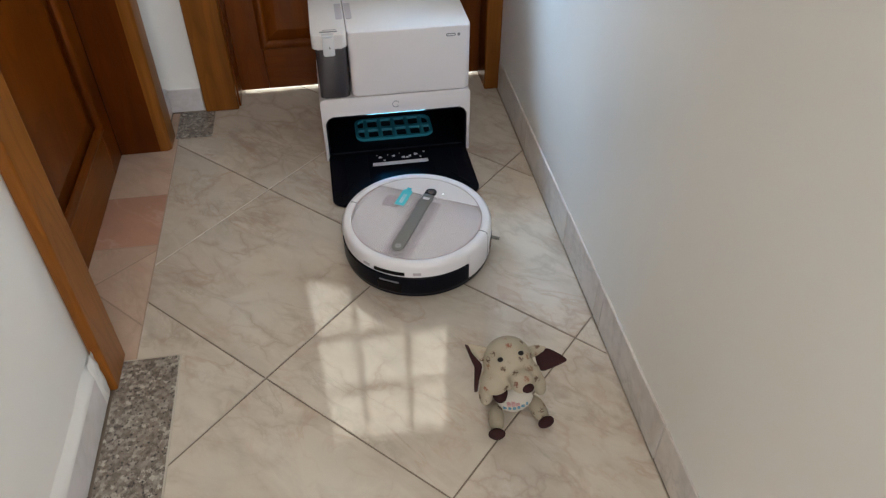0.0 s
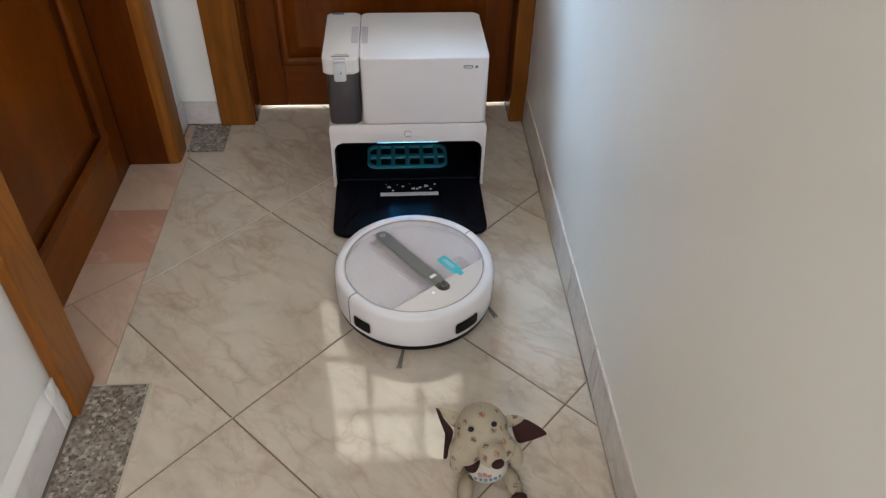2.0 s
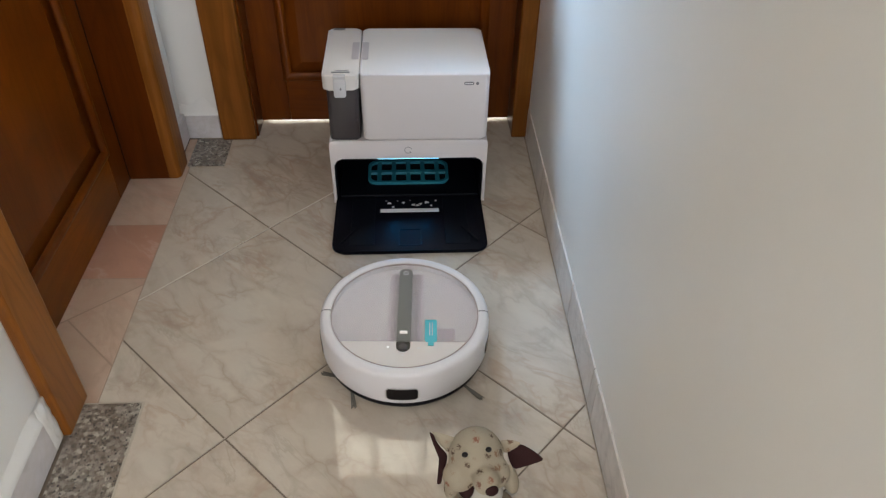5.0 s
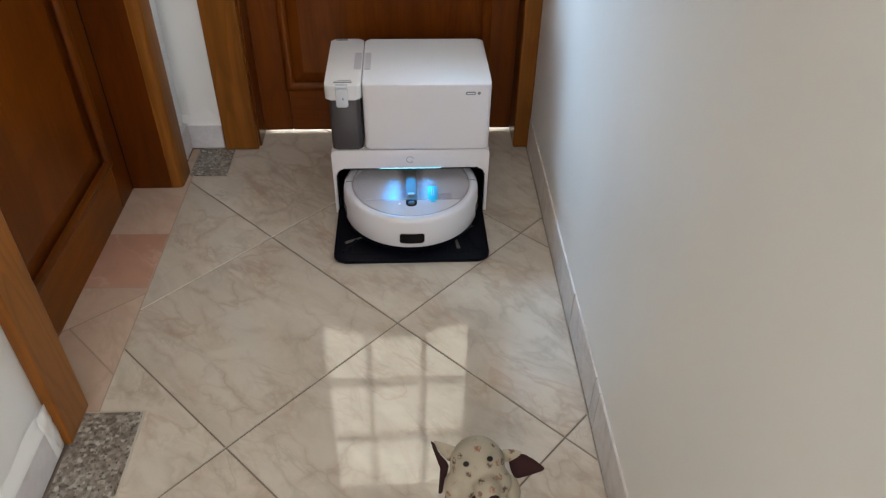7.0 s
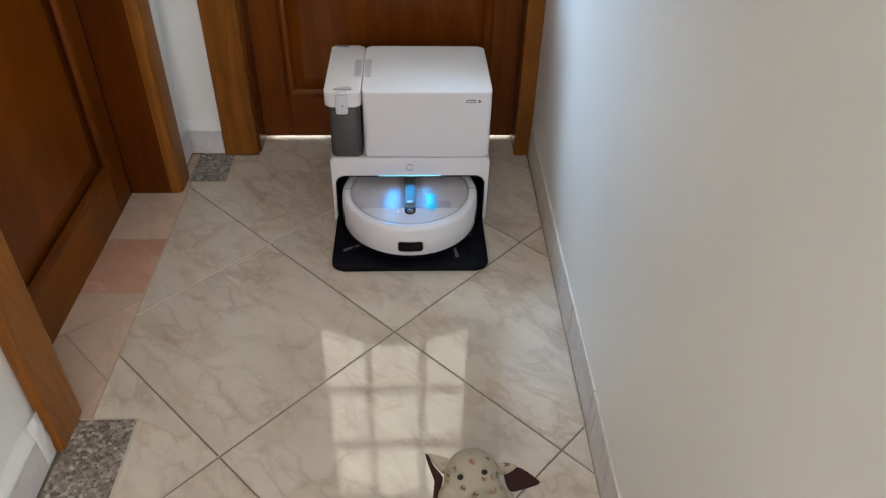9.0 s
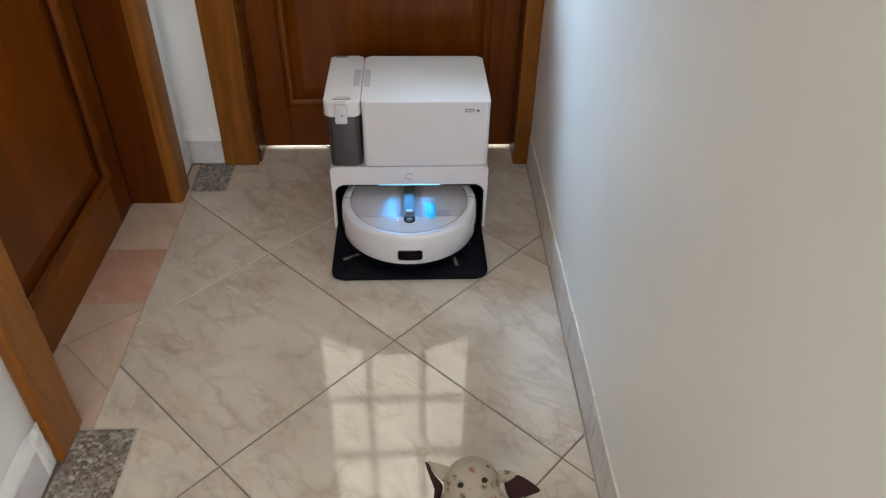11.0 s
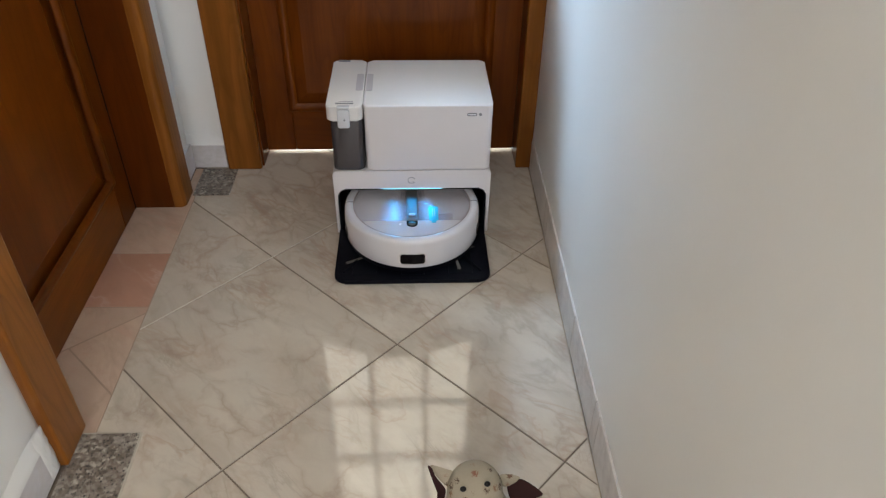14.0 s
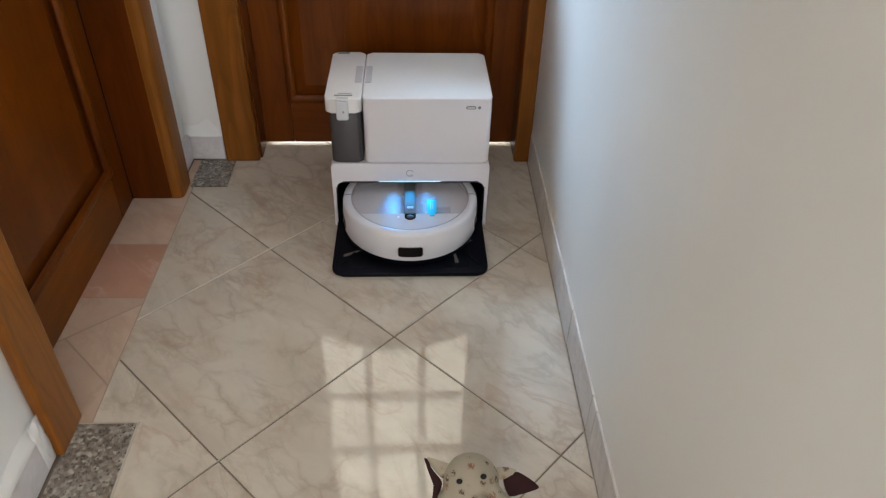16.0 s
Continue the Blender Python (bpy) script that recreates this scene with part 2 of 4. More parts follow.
link(GRANITE, flecks.outputs["Color"], fsep.inputs[0])
dark_fleck = mixc(GRANITE, 1.0, ramp(GRANITE, flecks.outputs["Distance"], [(0.34, (1, 1, 1)), (0.46, (0, 0, 0))]), ramp(GRANITE, fsep.outputs[1], [(0.70, (0, 0, 0)), (0.74, (1, 1, 1))]), "MULTIPLY")
gc = mixc(GRANITE, dark_fleck, gc, (0.022, 0.02, 0.02))
link(GRANITE, gc, shader(GRANITE).inputs["Base Color"])

PLUSH = mat("printed_beige_plush", (0.385, 0.335, 0.255), 0.95, spec=0.15)
pv = coords(PLUSH)
warp = mixc(PLUSH, 0.012, pv, node(PLUSH, "ShaderNodeTexNoise", Scale=90.0).outputs["Color"], "ADD")
motif = node(PLUSH, "ShaderNodeTexVoronoi", Scale=50.0, Randomness=0.9)
link(PLUSH, warp, motif.inputs["Vector"])
spots = ramp(PLUSH, motif.outputs["Distance"], [(0.27, (1, 1, 1)), (0.31, (0, 0, 0))])
cut = ramp(PLUSH, noise_of(PLUSH, pv, 230, 2), [(0.42, (0, 0, 0)), (0.47, (1, 1, 1))])
spots = mixc(PLUSH, 1.0, spots, cut, "MULTIPLY")
psep = PLUSH.node_tree.nodes.new("ShaderNodeSeparateColor")
link(PLUSH, motif.outputs["Color"], psep.inputs[0])
ink = ramp(PLUSH, psep.outputs[1], [(0.35, (0.13, 0.09, 0.065)), (0.5, (0.28, 0.125, 0.085)), (0.8, (0.27, 0.17, 0.11))])
pc = mixc(PLUSH, spots, mixc(PLUSH, 0.3, (0.385, 0.335, 0.255), ramp(PLUSH, noise_of(PLUSH, pv, 700, 2), [(0.3, (0.31, 0.265, 0.20)), (0.7, (0.44, 0.39, 0.30))])), ink)
link(PLUSH, pc, shader(PLUSH).inputs["Base Color"])
bump(PLUSH, noise_of(PLUSH, pv, 900, 2), 0.5, 0.0012)
PLUSH_BROWN = mat("dark_brown_plush", (0.040, 0.018, 0.018), 0.95, spec=0.1)
bump(PLUSH_BROWN, noise_of(PLUSH_BROWN, coords(PLUSH_BROWN), 900, 2), 0.5, 0.0012)
PLUSH_WHITE = mat("cream_belly_plush", (0.52, 0.49, 0.43), 0.95, spec=0.1)
BEAD = mat("black_bead", (0.01, 0.008, 0.008), 0.35, spec=0.3)
PRINT_BLUE = mat("blue_print", (0.13, 0.27, 0.38), 0.8)
PRINT_PINK = mat("pink_print", (0.52, 0.30, 0.30), 0.8)


# ---- builders ----
def empty(name, m=None):
    ob = new(name)
    ob.empty_display_size = 0.05
    if m is not None:
        ob.matrix_world = m
    return ob


def part(name, bm, material, parent=None, label="", smooth=0.0):
    """Links a bmesh as one mesh object under a thing or a part. smooth: shade smooth below that angle in degrees."""
    bmesh.ops.recalc_face_normals(bm, faces=bm.faces)
    if smooth:
        for f in bm.faces:
            f.smooth = True
        for e in bm.edges:
            if len(e.link_faces) == 2 and e.calc_face_angle(0) > radians(smooth):
                e.smooth = False
    me = bpy.data.meshes.new(name)
    bm.to_mesh(me)
    bm.free()
    for one in (material if isinstance(material, (list, tuple)) else [material]):
        me.materials.append(one)
    ob = new(name, me)
    ob.parent = parent
    if label:
        ob["label"] = label
    return ob


def box(bm, x0, x1, y0, y1, z0, z1, bev=0.0, seg=2):
    m = Matrix.Translation(((x0 + x1) / 2, (y0 + y1) / 2, (z0 + z1) / 2)) @ Matrix.Diagonal((x1 - x0, y1 - y0, z1 - z0, 1))
    got = bmesh.ops.create_cube(bm, size=1, matrix=m)
    if bev:
        edges = list({e for v in got["verts"] for e in v.link_edges})
        bmesh.ops.bevel(bm, geom=edges, offset=bev, segments=seg, affect="EDGES", profile=0.5)
    return bm


def boxed(x0, x1, y0, y1, z0, z1, bev=0.0, seg=2):
    return box(bmesh.new(), x0, x1, y0, y1, z0, z1, bev, seg)


def rounded(x0, x1, y0, y1, r, n=6):
    """Outline of a rectangle with round corners, counter-clockwise."""
    out = []
    for cx, cy, a0 in ((x1 - r, y1 - r, 0), (x0 + r, y1 - r, 90), (x0 + r, y0 + r, 180), (x1 - r, y0 + r, 270)):
        for k in range(n + 1):
            a = radians(a0 + 90 * k / n)
            out.append((cx + r * math.cos(a), cy + r * math.sin(a)))
    return out


def prism(bm, outline, lo, hi, axis="z", bev=0.0, seg=2):
    """A solid from an outline, between lo and hi along an axis (for y the outline is x, z; for x it is y, z)."""
    def at(p, h):
        return {"z": (p[0], p[1], h), "y": (p[0], h, p[1]), "x": (h, p[0], p[1])}[axis]
    a = [bm.verts.new(at(p, lo)) for p in outline]
    b = [bm.verts.new(at(p, hi)) for p in outline]
    fa, fb = bm.faces.new(a), bm.faces.new(b)
    for i in range(len(a)):
        j = (i + 1) % len(a)
        bm.faces.new((a[i], a[j], b[j], b[i]))
    if bev:
        bmesh.ops.bevel(bm, geom=list(fa.edges) + list(fb.edges), offset=bev, segments=seg, affect="EDGES", profile=0.5)
    return bm


def ring_solid(bm, outer, inner, lo, hi, axis="z"):
    """A flat ring between two outlines with equal numbers of points."""
    def at(p, h):
        return {"z": (p[0], p[1], h), "y": (p[0], h, p[1]), "x": (h, p[0], p[1])}[axis]
    loops = [[bm.verts.new(at(p, h)) for p in o] for o, h in ((outer, lo), (outer, hi), (inner, hi), (inner, lo))]
    n = len(outer)
    for k in range(4):
        a, b = loops[k], loops[(k + 1) % 4]
        for i in range(n):
            j = (i + 1) % n
            bm.faces.new((a[i], a[j], b[j], b[i]))
    return bm


def lathe(bm, profile, a0=0.0, a1=360.0, n=96):
    """Turns a closed profile of (r, z) about the z axis from a0 to a1 degrees; angle 0 is the front (+y)."""
    full = abs(a1 - a0) >= 360
    steps = n if full else max(4, int(n * (a1 - a0) / 360))
    loops = []
    for k in range(steps if full else steps + 1):
        a = radians(a0 + (a1 - a0) * k / steps)
        loops.append([bm.verts.new((-r * math.sin(a), r * math.cos(a), z)) for r, z in profile])
    p = len(profile)
    for k in range(len(loops) if full else len(loops) - 1):
        A, B = loops[k], loops[(k + 1) % len(loops)]
        for i in range(p):
            j = (i + 1) % p
            bm.faces.new((A[i], A[j], B[j], B[i]))
    if not full:
        bm.faces.new(loops[0])
        bm.faces.new(loops[-1])
    bmesh.ops.remove_doubles(bm, verts=bm.verts, dist=1e-6)
    return bm


def disc(bm, x, y, z0, z1, r, n=24):
    return prism(bm, [(x + r * math.cos(2 * math.pi * k / n), y + r * math.sin(2 * math.pi * k / n)) for k in range(n)], z0, z1)


def clip(poly, nx, ny, d):
    """Cuts a polygon to the side nx * x + ny * y <= d."""
    out = []
    for i, p in enumerate(poly):
        q = poly[(i + 1) % len(poly)]
        a, b = nx * p[0] + ny * p[1] - d, nx * q[0] + ny * q[1] - d
        if a <= 0:
            out.append(p)
        if (a < 0 < b) or (b < 0 < a):
            t = a / (a - b)
            out.append((p[0] + t * (q[0] - p[0]), p[1] + t * (q[1] - p[1])))
    return out


def inset(poly, g):
    """Shrinks a convex counter-clockwise polygon by g."""
    out = poly
    for i, p in enumerate(poly):
        q = poly[(i + 1) % len(poly)]
        dx, dy = q[0] - p[0], q[1] - p[1]
        size = math.hypot(dx, dy)
        if size < 1e-6:
            continue
        nx, ny = dy / size, -dx / size
        out = clip(out, nx, ny, nx * p[0] + ny * p[1] - g)
        if not out:
            return []
    return out


def tile_mesh(poly, top=0.0, gap=0.0016, edge=0.0009):
    """A tile with a small worn edge, its joint kept open."""
    a, b = inset(poly, gap), inset(poly, gap + edge)
    bm = bmesh.new()
    if len(a) != len(b) or len(a) < 3:
        if len(a) >= 3:
            return prism(bm, a, top - 0.008, top)
        return None
    rows = [[bm.verts.new((x, y, z)) for x, y in o] for o, z in ((a, top - 0.008), (a, top - edge), (b, top))]
    for lo, hi in zip(rows, rows[1:]):
        for i in range(len(lo)):
            j = (i + 1) % len(lo)
            bm.faces.new((lo[i], lo[j], hi[j], hi[i]))
    bm.faces.new(rows[-1])
    return bm


# ---- the corridor ----
SOUTH, CEILING_Z = -3.6, 2.70
LEAN_E = 0.018


def east(y):
    return 0.392 + LEAN_E * y


def leaning(bm):
    for v in bm.verts:
        v.co.x += LEAN_E * v.co.y
    return bm


def build_shell():
    # east wall, with the added window behind the camera
    bm = bmesh.new()
    for y0, y1, z0, z1 in ((SOUTH, -2.6, 0, CEILING_Z), (-2.6, -1.5, 0, 0.95), (-2.6, -1.5, 2.25, CEILING_Z), (-1.5, 0.90, 0, CEILING_Z)):
        box(bm, 0.3832, 0.56, y0, y1, z0, z1)
    tagged(part("wall_east", leaning(bm), WALL), "white satin-painted corridor wall above grey skirting", "wall", kind="structure")
    # west wall, with the opening of the side door
    bm = bmesh.new()
    for y0, y1, z0, z1 in ((SOUTH, -0.225, 0, CEILING_Z), (-0.225, 0.55, 2.06, CEILING_Z), (0.55, 0.90, 0, CEILING_Z)):
        box(bm, -0.80, -0.622, y0, y1, z0, z1)
    tagged(part("wall_west", bm, WALL_W), "matt white plastered wall with a door opening", "wall", kind="structure")
    # north wall, with the opening of the end door
    bm = bmesh.new()
    for x0, x1, z0, z1 in ((-0.622, -0.42, 0, CEILING_Z), (-0.42, 0.362, 2.06, CEILING_Z), (0.362, 0.405, 0, CEILING_Z)):
        box(bm, x0, x1, 0.764, 0.90, z0, z1)
    tagged(part("wall_north", bm, WALL_W), "narrow white plastered wall round the end door", "wall", kind="structure")
    bm = bmesh.new()
    for x0, x1, z0, z1 in ((-0.80, -0.60, 0, CEILING_Z), (-0.60, 0.32, 0, 0.92), (-0.60, 0.32, 2.28, CEILING_Z), (0.32, 0.56, 0, CEILING_Z)):
        box(bm, x0, x1, SOUTH - 0.1, SOUTH, z0, z1)
    tagged(part("wall_south", bm, WALL_W), "plain white wall closing the corridor with an added window", "wall", kind="structure")
    tagged(part("ceiling", boxed(-0.82, 0.62, SOUTH - 0.1, 0.95, CEILING_Z, CEILING_Z + 0.1), CEIL), "plain white painted ceiling", "ceiling", kind="structure")
    # both windows are added out of view to hold the daylight lamps
    win = tagged(empty("added_window_1"), "unseen white-framed window added for light in the corridor wall", "window", kind="structure")
    dx = LEAN_E * -2.05
    part("window_frame", ring_solid(bmesh.new(), [(-2.6, 0.95), (-1.5, 0.95), (-1.5, 2.25), (-2.6, 2.25)], [(-2.54, 1.01), (-1.56, 1.01), (-1.56, 2.19), (-2.54, 2.19)], 0.52 + dx, 0.56 + dx, "x"), WHITE, win)
    win = tagged(empty("added_window_2"), "unseen white-framed window added for light at the corridor's end", "window", kind="structure")
    part("window_frame", ring_solid(bmesh.new(), [(-0.6, 0.92), (0.32, 0.92), (0.32, 2.28), (-0.6, 2.28)], [(-0.55, 0.97), (0.27, 0.97), (0.27, 2.23), (-0.55, 2.23)], SOUTH - 0.1, SOUTH - 0.06, "y"), WHITE, win)
    # the room behind the end door, its daylight a glowing backdrop
    tagged(part("backdrop_room", boxed(-1.2, 1.2, 2.10, 2.12, 0, 4.3), FAR), "glowing backdrop for the daylit room beyond the glazed door", "backdrop", kind="structure")
    bm = bmesh.new()
    box(bm, -1.3, -1.2, 0.96, 2.1, 0, 4.3)
    box(bm, 1.2, 1.3, 0.96, 2.1, 0, 4.3)
    box(bm, -1.3, 1.3, 0.902, 2.12, 4.3, 4.4)
    box(bm, -1.3, -0.8, 0.902, 0.96, 0, 4.3)
    box(bm, 0.56, 1.3, 0.902, 0.96, 0, 4.3)
    box(bm, -0.8, 0.56, 0.952, 0.99, 2.7, 4.3)
    box(bm, -0.8, -0.5, 0.902, 0.96, 0, 2.7)
    box(bm, 0.41, 0.56, 0.902, 0.96, 0, 2.7)
    tagged(part("floor_far_room", boxed(-1.3, 1.3, 1.302, 2.62, -0.05, 0.0), TILE), "cream marble floor of the room beyond", "floor", kind="structure")
    tagged(part("wall_far_room", bm, CEIL), "plain white walls of the room beyond", "wall", kind="structure")


def plaster_slope(y0, y1):
    """Hand-smoothed plaster running from the wall down onto the top of the skirting."""
    bm = bmesh.new()
    n, rows = 30, []
    for k in range(n + 1):
        y = y0 + (y1 - y0) * k / n
        w = noise.noise(Vector((y * 9, 0.4, 0.0))) * 0.012 + noise.noise(Vector((y * 31, 1.4, 0.0))) * 0.004
        sec = [(-0.6222, 0.0850), (-0.6124, 0.0835), (-0.6130, 0.0885), (-0.6146, 0.0955 + w * 0.3), (-0.6176, 0.1030 + w * 0.5), (-0.6206, 0.1130 + w * 0.7), (-0.6224, 0.1190 + w * 0.7)]
        rows.append([bm.verts.new((x, y, z)) for x, z in sec])
    for p, q in zip(rows, rows[1:]):
        for i in range(len(p)):
            j = (i + 1) % len(p)
            bm.faces.new((p[i], p[j], q[j], q[i]))
    bm.faces.new(rows[0]), bm.faces.new(rows[-1])
    return bm


def build_baseboards():
    tops = tagged(empty("baseboard_east"), "grey marble skirting tiles along the corridor wall", "skirting", kind="structure")
    cuts = [0.735, 0.42, 0.372, -0.03, -0.262, -0.30, -0.62, -1.05, -1.5, -1.95, -2.4, -2.85, -3.3]
    for k, (a, b) in enumerate(zip(cuts, cuts[1:])):
        proud = 0.0005 * (k % 3)
        part("skirting_tile", leaning(boxed(0.3795 - proud, 0.3868, b + 0.001, a - 0.001, 0.0015, 0.1035 + 0.0008 * (k % 2), 0.0020, 2)), SKIRT, tops)
    west = tagged(empty("baseboard_west"), "grey-white skirting tiles under the plastered wall", "skirting", kind="structure")
    cuts = [-0.303, -0.75, -1.2, -1.65, -2.1, -2.55, -3.0]
    for a, b in zip(cuts, cuts[1:]):
        part("skirting_tile", boxed(-0.6215, -0.6128, b + 0.001, a - 0.001, 0.0045, 0.086, 0.002), SKIRT_W, west)
        part("plaster_edge", plaster_slope(b, a), WALL_W, west, smooth=70)
    part("skirting_tile", boxed(-0.6215, -0.607, 0.628, 0.752, 0.0045, 0.086, 0.002), SKIRT_W, west)
    bm = bmesh.new()
    bmesh.ops.create_grid(bm, x_segments=14, y_segments=16, size=0.5)
    for v in bm.verts:
        u, w = v.co.x + 0.5, v.co.y + 0.5
        n = noise.noise(Vector((u * 5, w * 7, 0.3))) * 0.5 + noise.noise(Vector((u * 14, w * 17, 2.3))) * 0.25
        thick = max(0.0, math.sin(math.pi * u) ** 0.4 * (0.004 + 0.006 * n)) if 0 < w < 1 else 0.0
        v.co = Vector((-0.6205 + 0.006 + thick, -0.338 + 0.037 * u + 0.004 * n, 0.004 + 0.118 * w + 0.006 * n))
    part("plaster_patch", bm, WALL_W, west, "rough white plaster patch", smooth=60)
    north = tagged(empty("baseboard_north"), "short grey-white skirting tile beside the end door", "skirting", kind="structure")
    part("skirting_tile", boxed(-0.6215, -0.512, 0.7515, 0.7635, 0.0045, 0.080, 0.002), SKIRT_W, north)
    bm = bmesh.new()
    bmesh.ops.create_grid(bm, x_segments=16, y_segments=6, size=0.5)
    for v in bm.verts:
        u, w = v.co.x + 0.5, v.co.y + 0.5
        n = noise.noise(Vector((u * 4, w * 2, 5.3))) + 0.5 * noise.noise(Vector((u * 11, w * 5, 7.3)))
        v.co = Vector((-0.6215 + 0.1095 * u, 0.7520 + 0.0118 * w ** 0.6, 0.078 + (0.040 + 0.018 * n) * w))
    part("plaster_edge", bm, WALL_W, north, "uneven plaster above the skirting", smooth=70)


def moulding(bm, x0, x1, z0, z1, y, w, d, axis="y"):
    """A raised frame of panel moulding with a rounded section on a door leaf."""
    n = 4
    rings = []
    for k in range(n + 1):
        t = k / n
        off, h = w * t, d * math.sin(math.pi * t) ** 0.8
        rings.append(([(x0 + off, z0 + off), (x1 - off, z0 + off), (x1 - off, z1 - off), (x0 + off, z1 - off)], h))
    loops = []
    for o, h in rings:
        loops.append([bm.verts.new((p[0], y - h, p[1]) if axis == "y" else (y + h, p[0], p[1])) for p in o])
    for a, b in zip(loops, loops[1:]):
        for i in range(4):
            j = (i + 1) % 4
            bm.faces.new((a[i], a[j], b[j], b[i]))
    return bm


def raised_panel(bm, u0, u1, z0, z1, y, back, slope, axis="y"):
    """A field panel whose edges slope back to its groove."""
    outs = [([(u0, z0), (u1, z0), (u1, z1), (u0, z1)], back), ([(u0 + slope, z0 + slope), (u1 - slope, z0 + slope), (u1 - slope, z1 - slope), (u0 + slope, z1 - slope)], 0.0)]
    loops = [[bm.verts.new((p[0], y + h, p[1]) if axis == "y" else (y - h, p[0], p[1])) for p in o] for o, h in outs]
    for i in range(4):
        j = (i + 1) % 4
        bm.faces.new((loops[0][i], loops[0][j], loops[1][j], loops[1][i]))
    bm.faces.new(loops[1])
    return bm


def build_end_door():
    d = tagged(empty("door_2"), "closed orange-brown stained wooden door with glazed upper half", "door", kind="structure")
    y, t = 0.842, 0.026
    x0, x1 = -0.405, 0.352
    s0, s1, pz0, pz1 = -0.318, 0.268, 0.150, 0.735
    gz1 = 1.96
    part("stile", boxed(x0, s0, y, y + t, 0.0120, 2.045, 0.002), WOOD_Z, d)
    part("stile", boxed(s1, x1, y, y + t, 0.0120, 2.045, 0.002), WOOD_Z, d)
    part("bottom_rail", boxed(s0 + 0.0006, s1 - 0.0006, y + 0.0006, y + t, 0.0120, pz0, 0.001), WOOD_X, d)
    part("top_rail", boxed(s0 + 0.0006, s1 - 0.0006, y + 0.0006, y + t, gz1, 2.045, 0.001), WOOD_X, d)
    # middle rail with an arched top under the glazing
    outline = [(s0 + 0.0006, pz1), (s1 - 0.0006, pz1)]
    for k in range(25):
        u = 1 - k / 24
        outline.append((s0 + 0.0006 + (s1 - s0 - 0.0012) * u, 0.835 + 0.085 * math.sin(math.pi * u) ** 1.6))
    part("middle_rail", prism(bmesh.new(), outline, y + 0.0006, y + t, "y"), WOOD_X, d)
    bm = raised_panel(bmesh.new(), s0, s1, pz0, pz1, y + 0.004, 0.012, 0.05)
    box(bm, s0, s1, y + 0.0165, y + 0.024, pz0, pz1)
    part("panel", bm, WOOD_Z, d)
    part("moulding", moulding(bmesh.new(), s0 - 0.008, s1 + 0.008, pz0 - 0.008, pz1 + 0.008, y + 0.001, 0.028, 0.011), WOOD_Z, d, smooth=60)
    cols = [(-0.306, -0.150), (-0.124, 0.068), (0.094, 0.256)]
    for a, b in ((s0, -0.306), (-0.150, -0.124), (0.068, 0.094), (0.256, s1)):
        part("muntin", boxed(a, b, y + 0.002, y + t - 0.004, 0.83, gz1, 0.003), WOOD_Z, d)
    for z in (1.19, 1.56):
        for a, b in cols:
            part("muntin", boxed(a, b, y + 0.004, y + t - 0.006, z - 0.018, z + 0.018, 0.003), WOOD_X, d)
    for a, b in cols:
        for z0, z1 in ((0.80, 1.172), (1.208, 1.542), (1.578, gz1)):
            pane = part("pane", boxed(a, b, y + 0.013, y + 0.017, z0, z1), GLASS, d)
            pane.visible_shadow = False
    # lining and casing
    for a, b in ((-0.42, -0.4055), (0.3525, 0.362)):
        part("lining", boxed(a, b, 0.765, 0.93, 0.002, 2.058, 0.001), WOOD_Z, d)
    part("casing", boxed(-0.509, -0.410, 0.742, 0.7638, 0.002, 2.13, 0.006, 3), CASE_Z, d, "knotty orange-brown casing board")
    part("casing", boxed(0.350, 0.3975, 0.737, 0.7638, 0.002, 2.13, 0.006, 3), CASE_Z, d, "knotty orange-brown casing board")
    part("casing", boxed(-0.409, 0.349, 0.742, 0.7638, 2.045, 2.13, 0.005, 3), WOOD_X, d)
    part("lining", boxed(-0.405, 0.352, 0.765, 0.93, 2.046, 2.059, 0.001), WOOD_X, d)


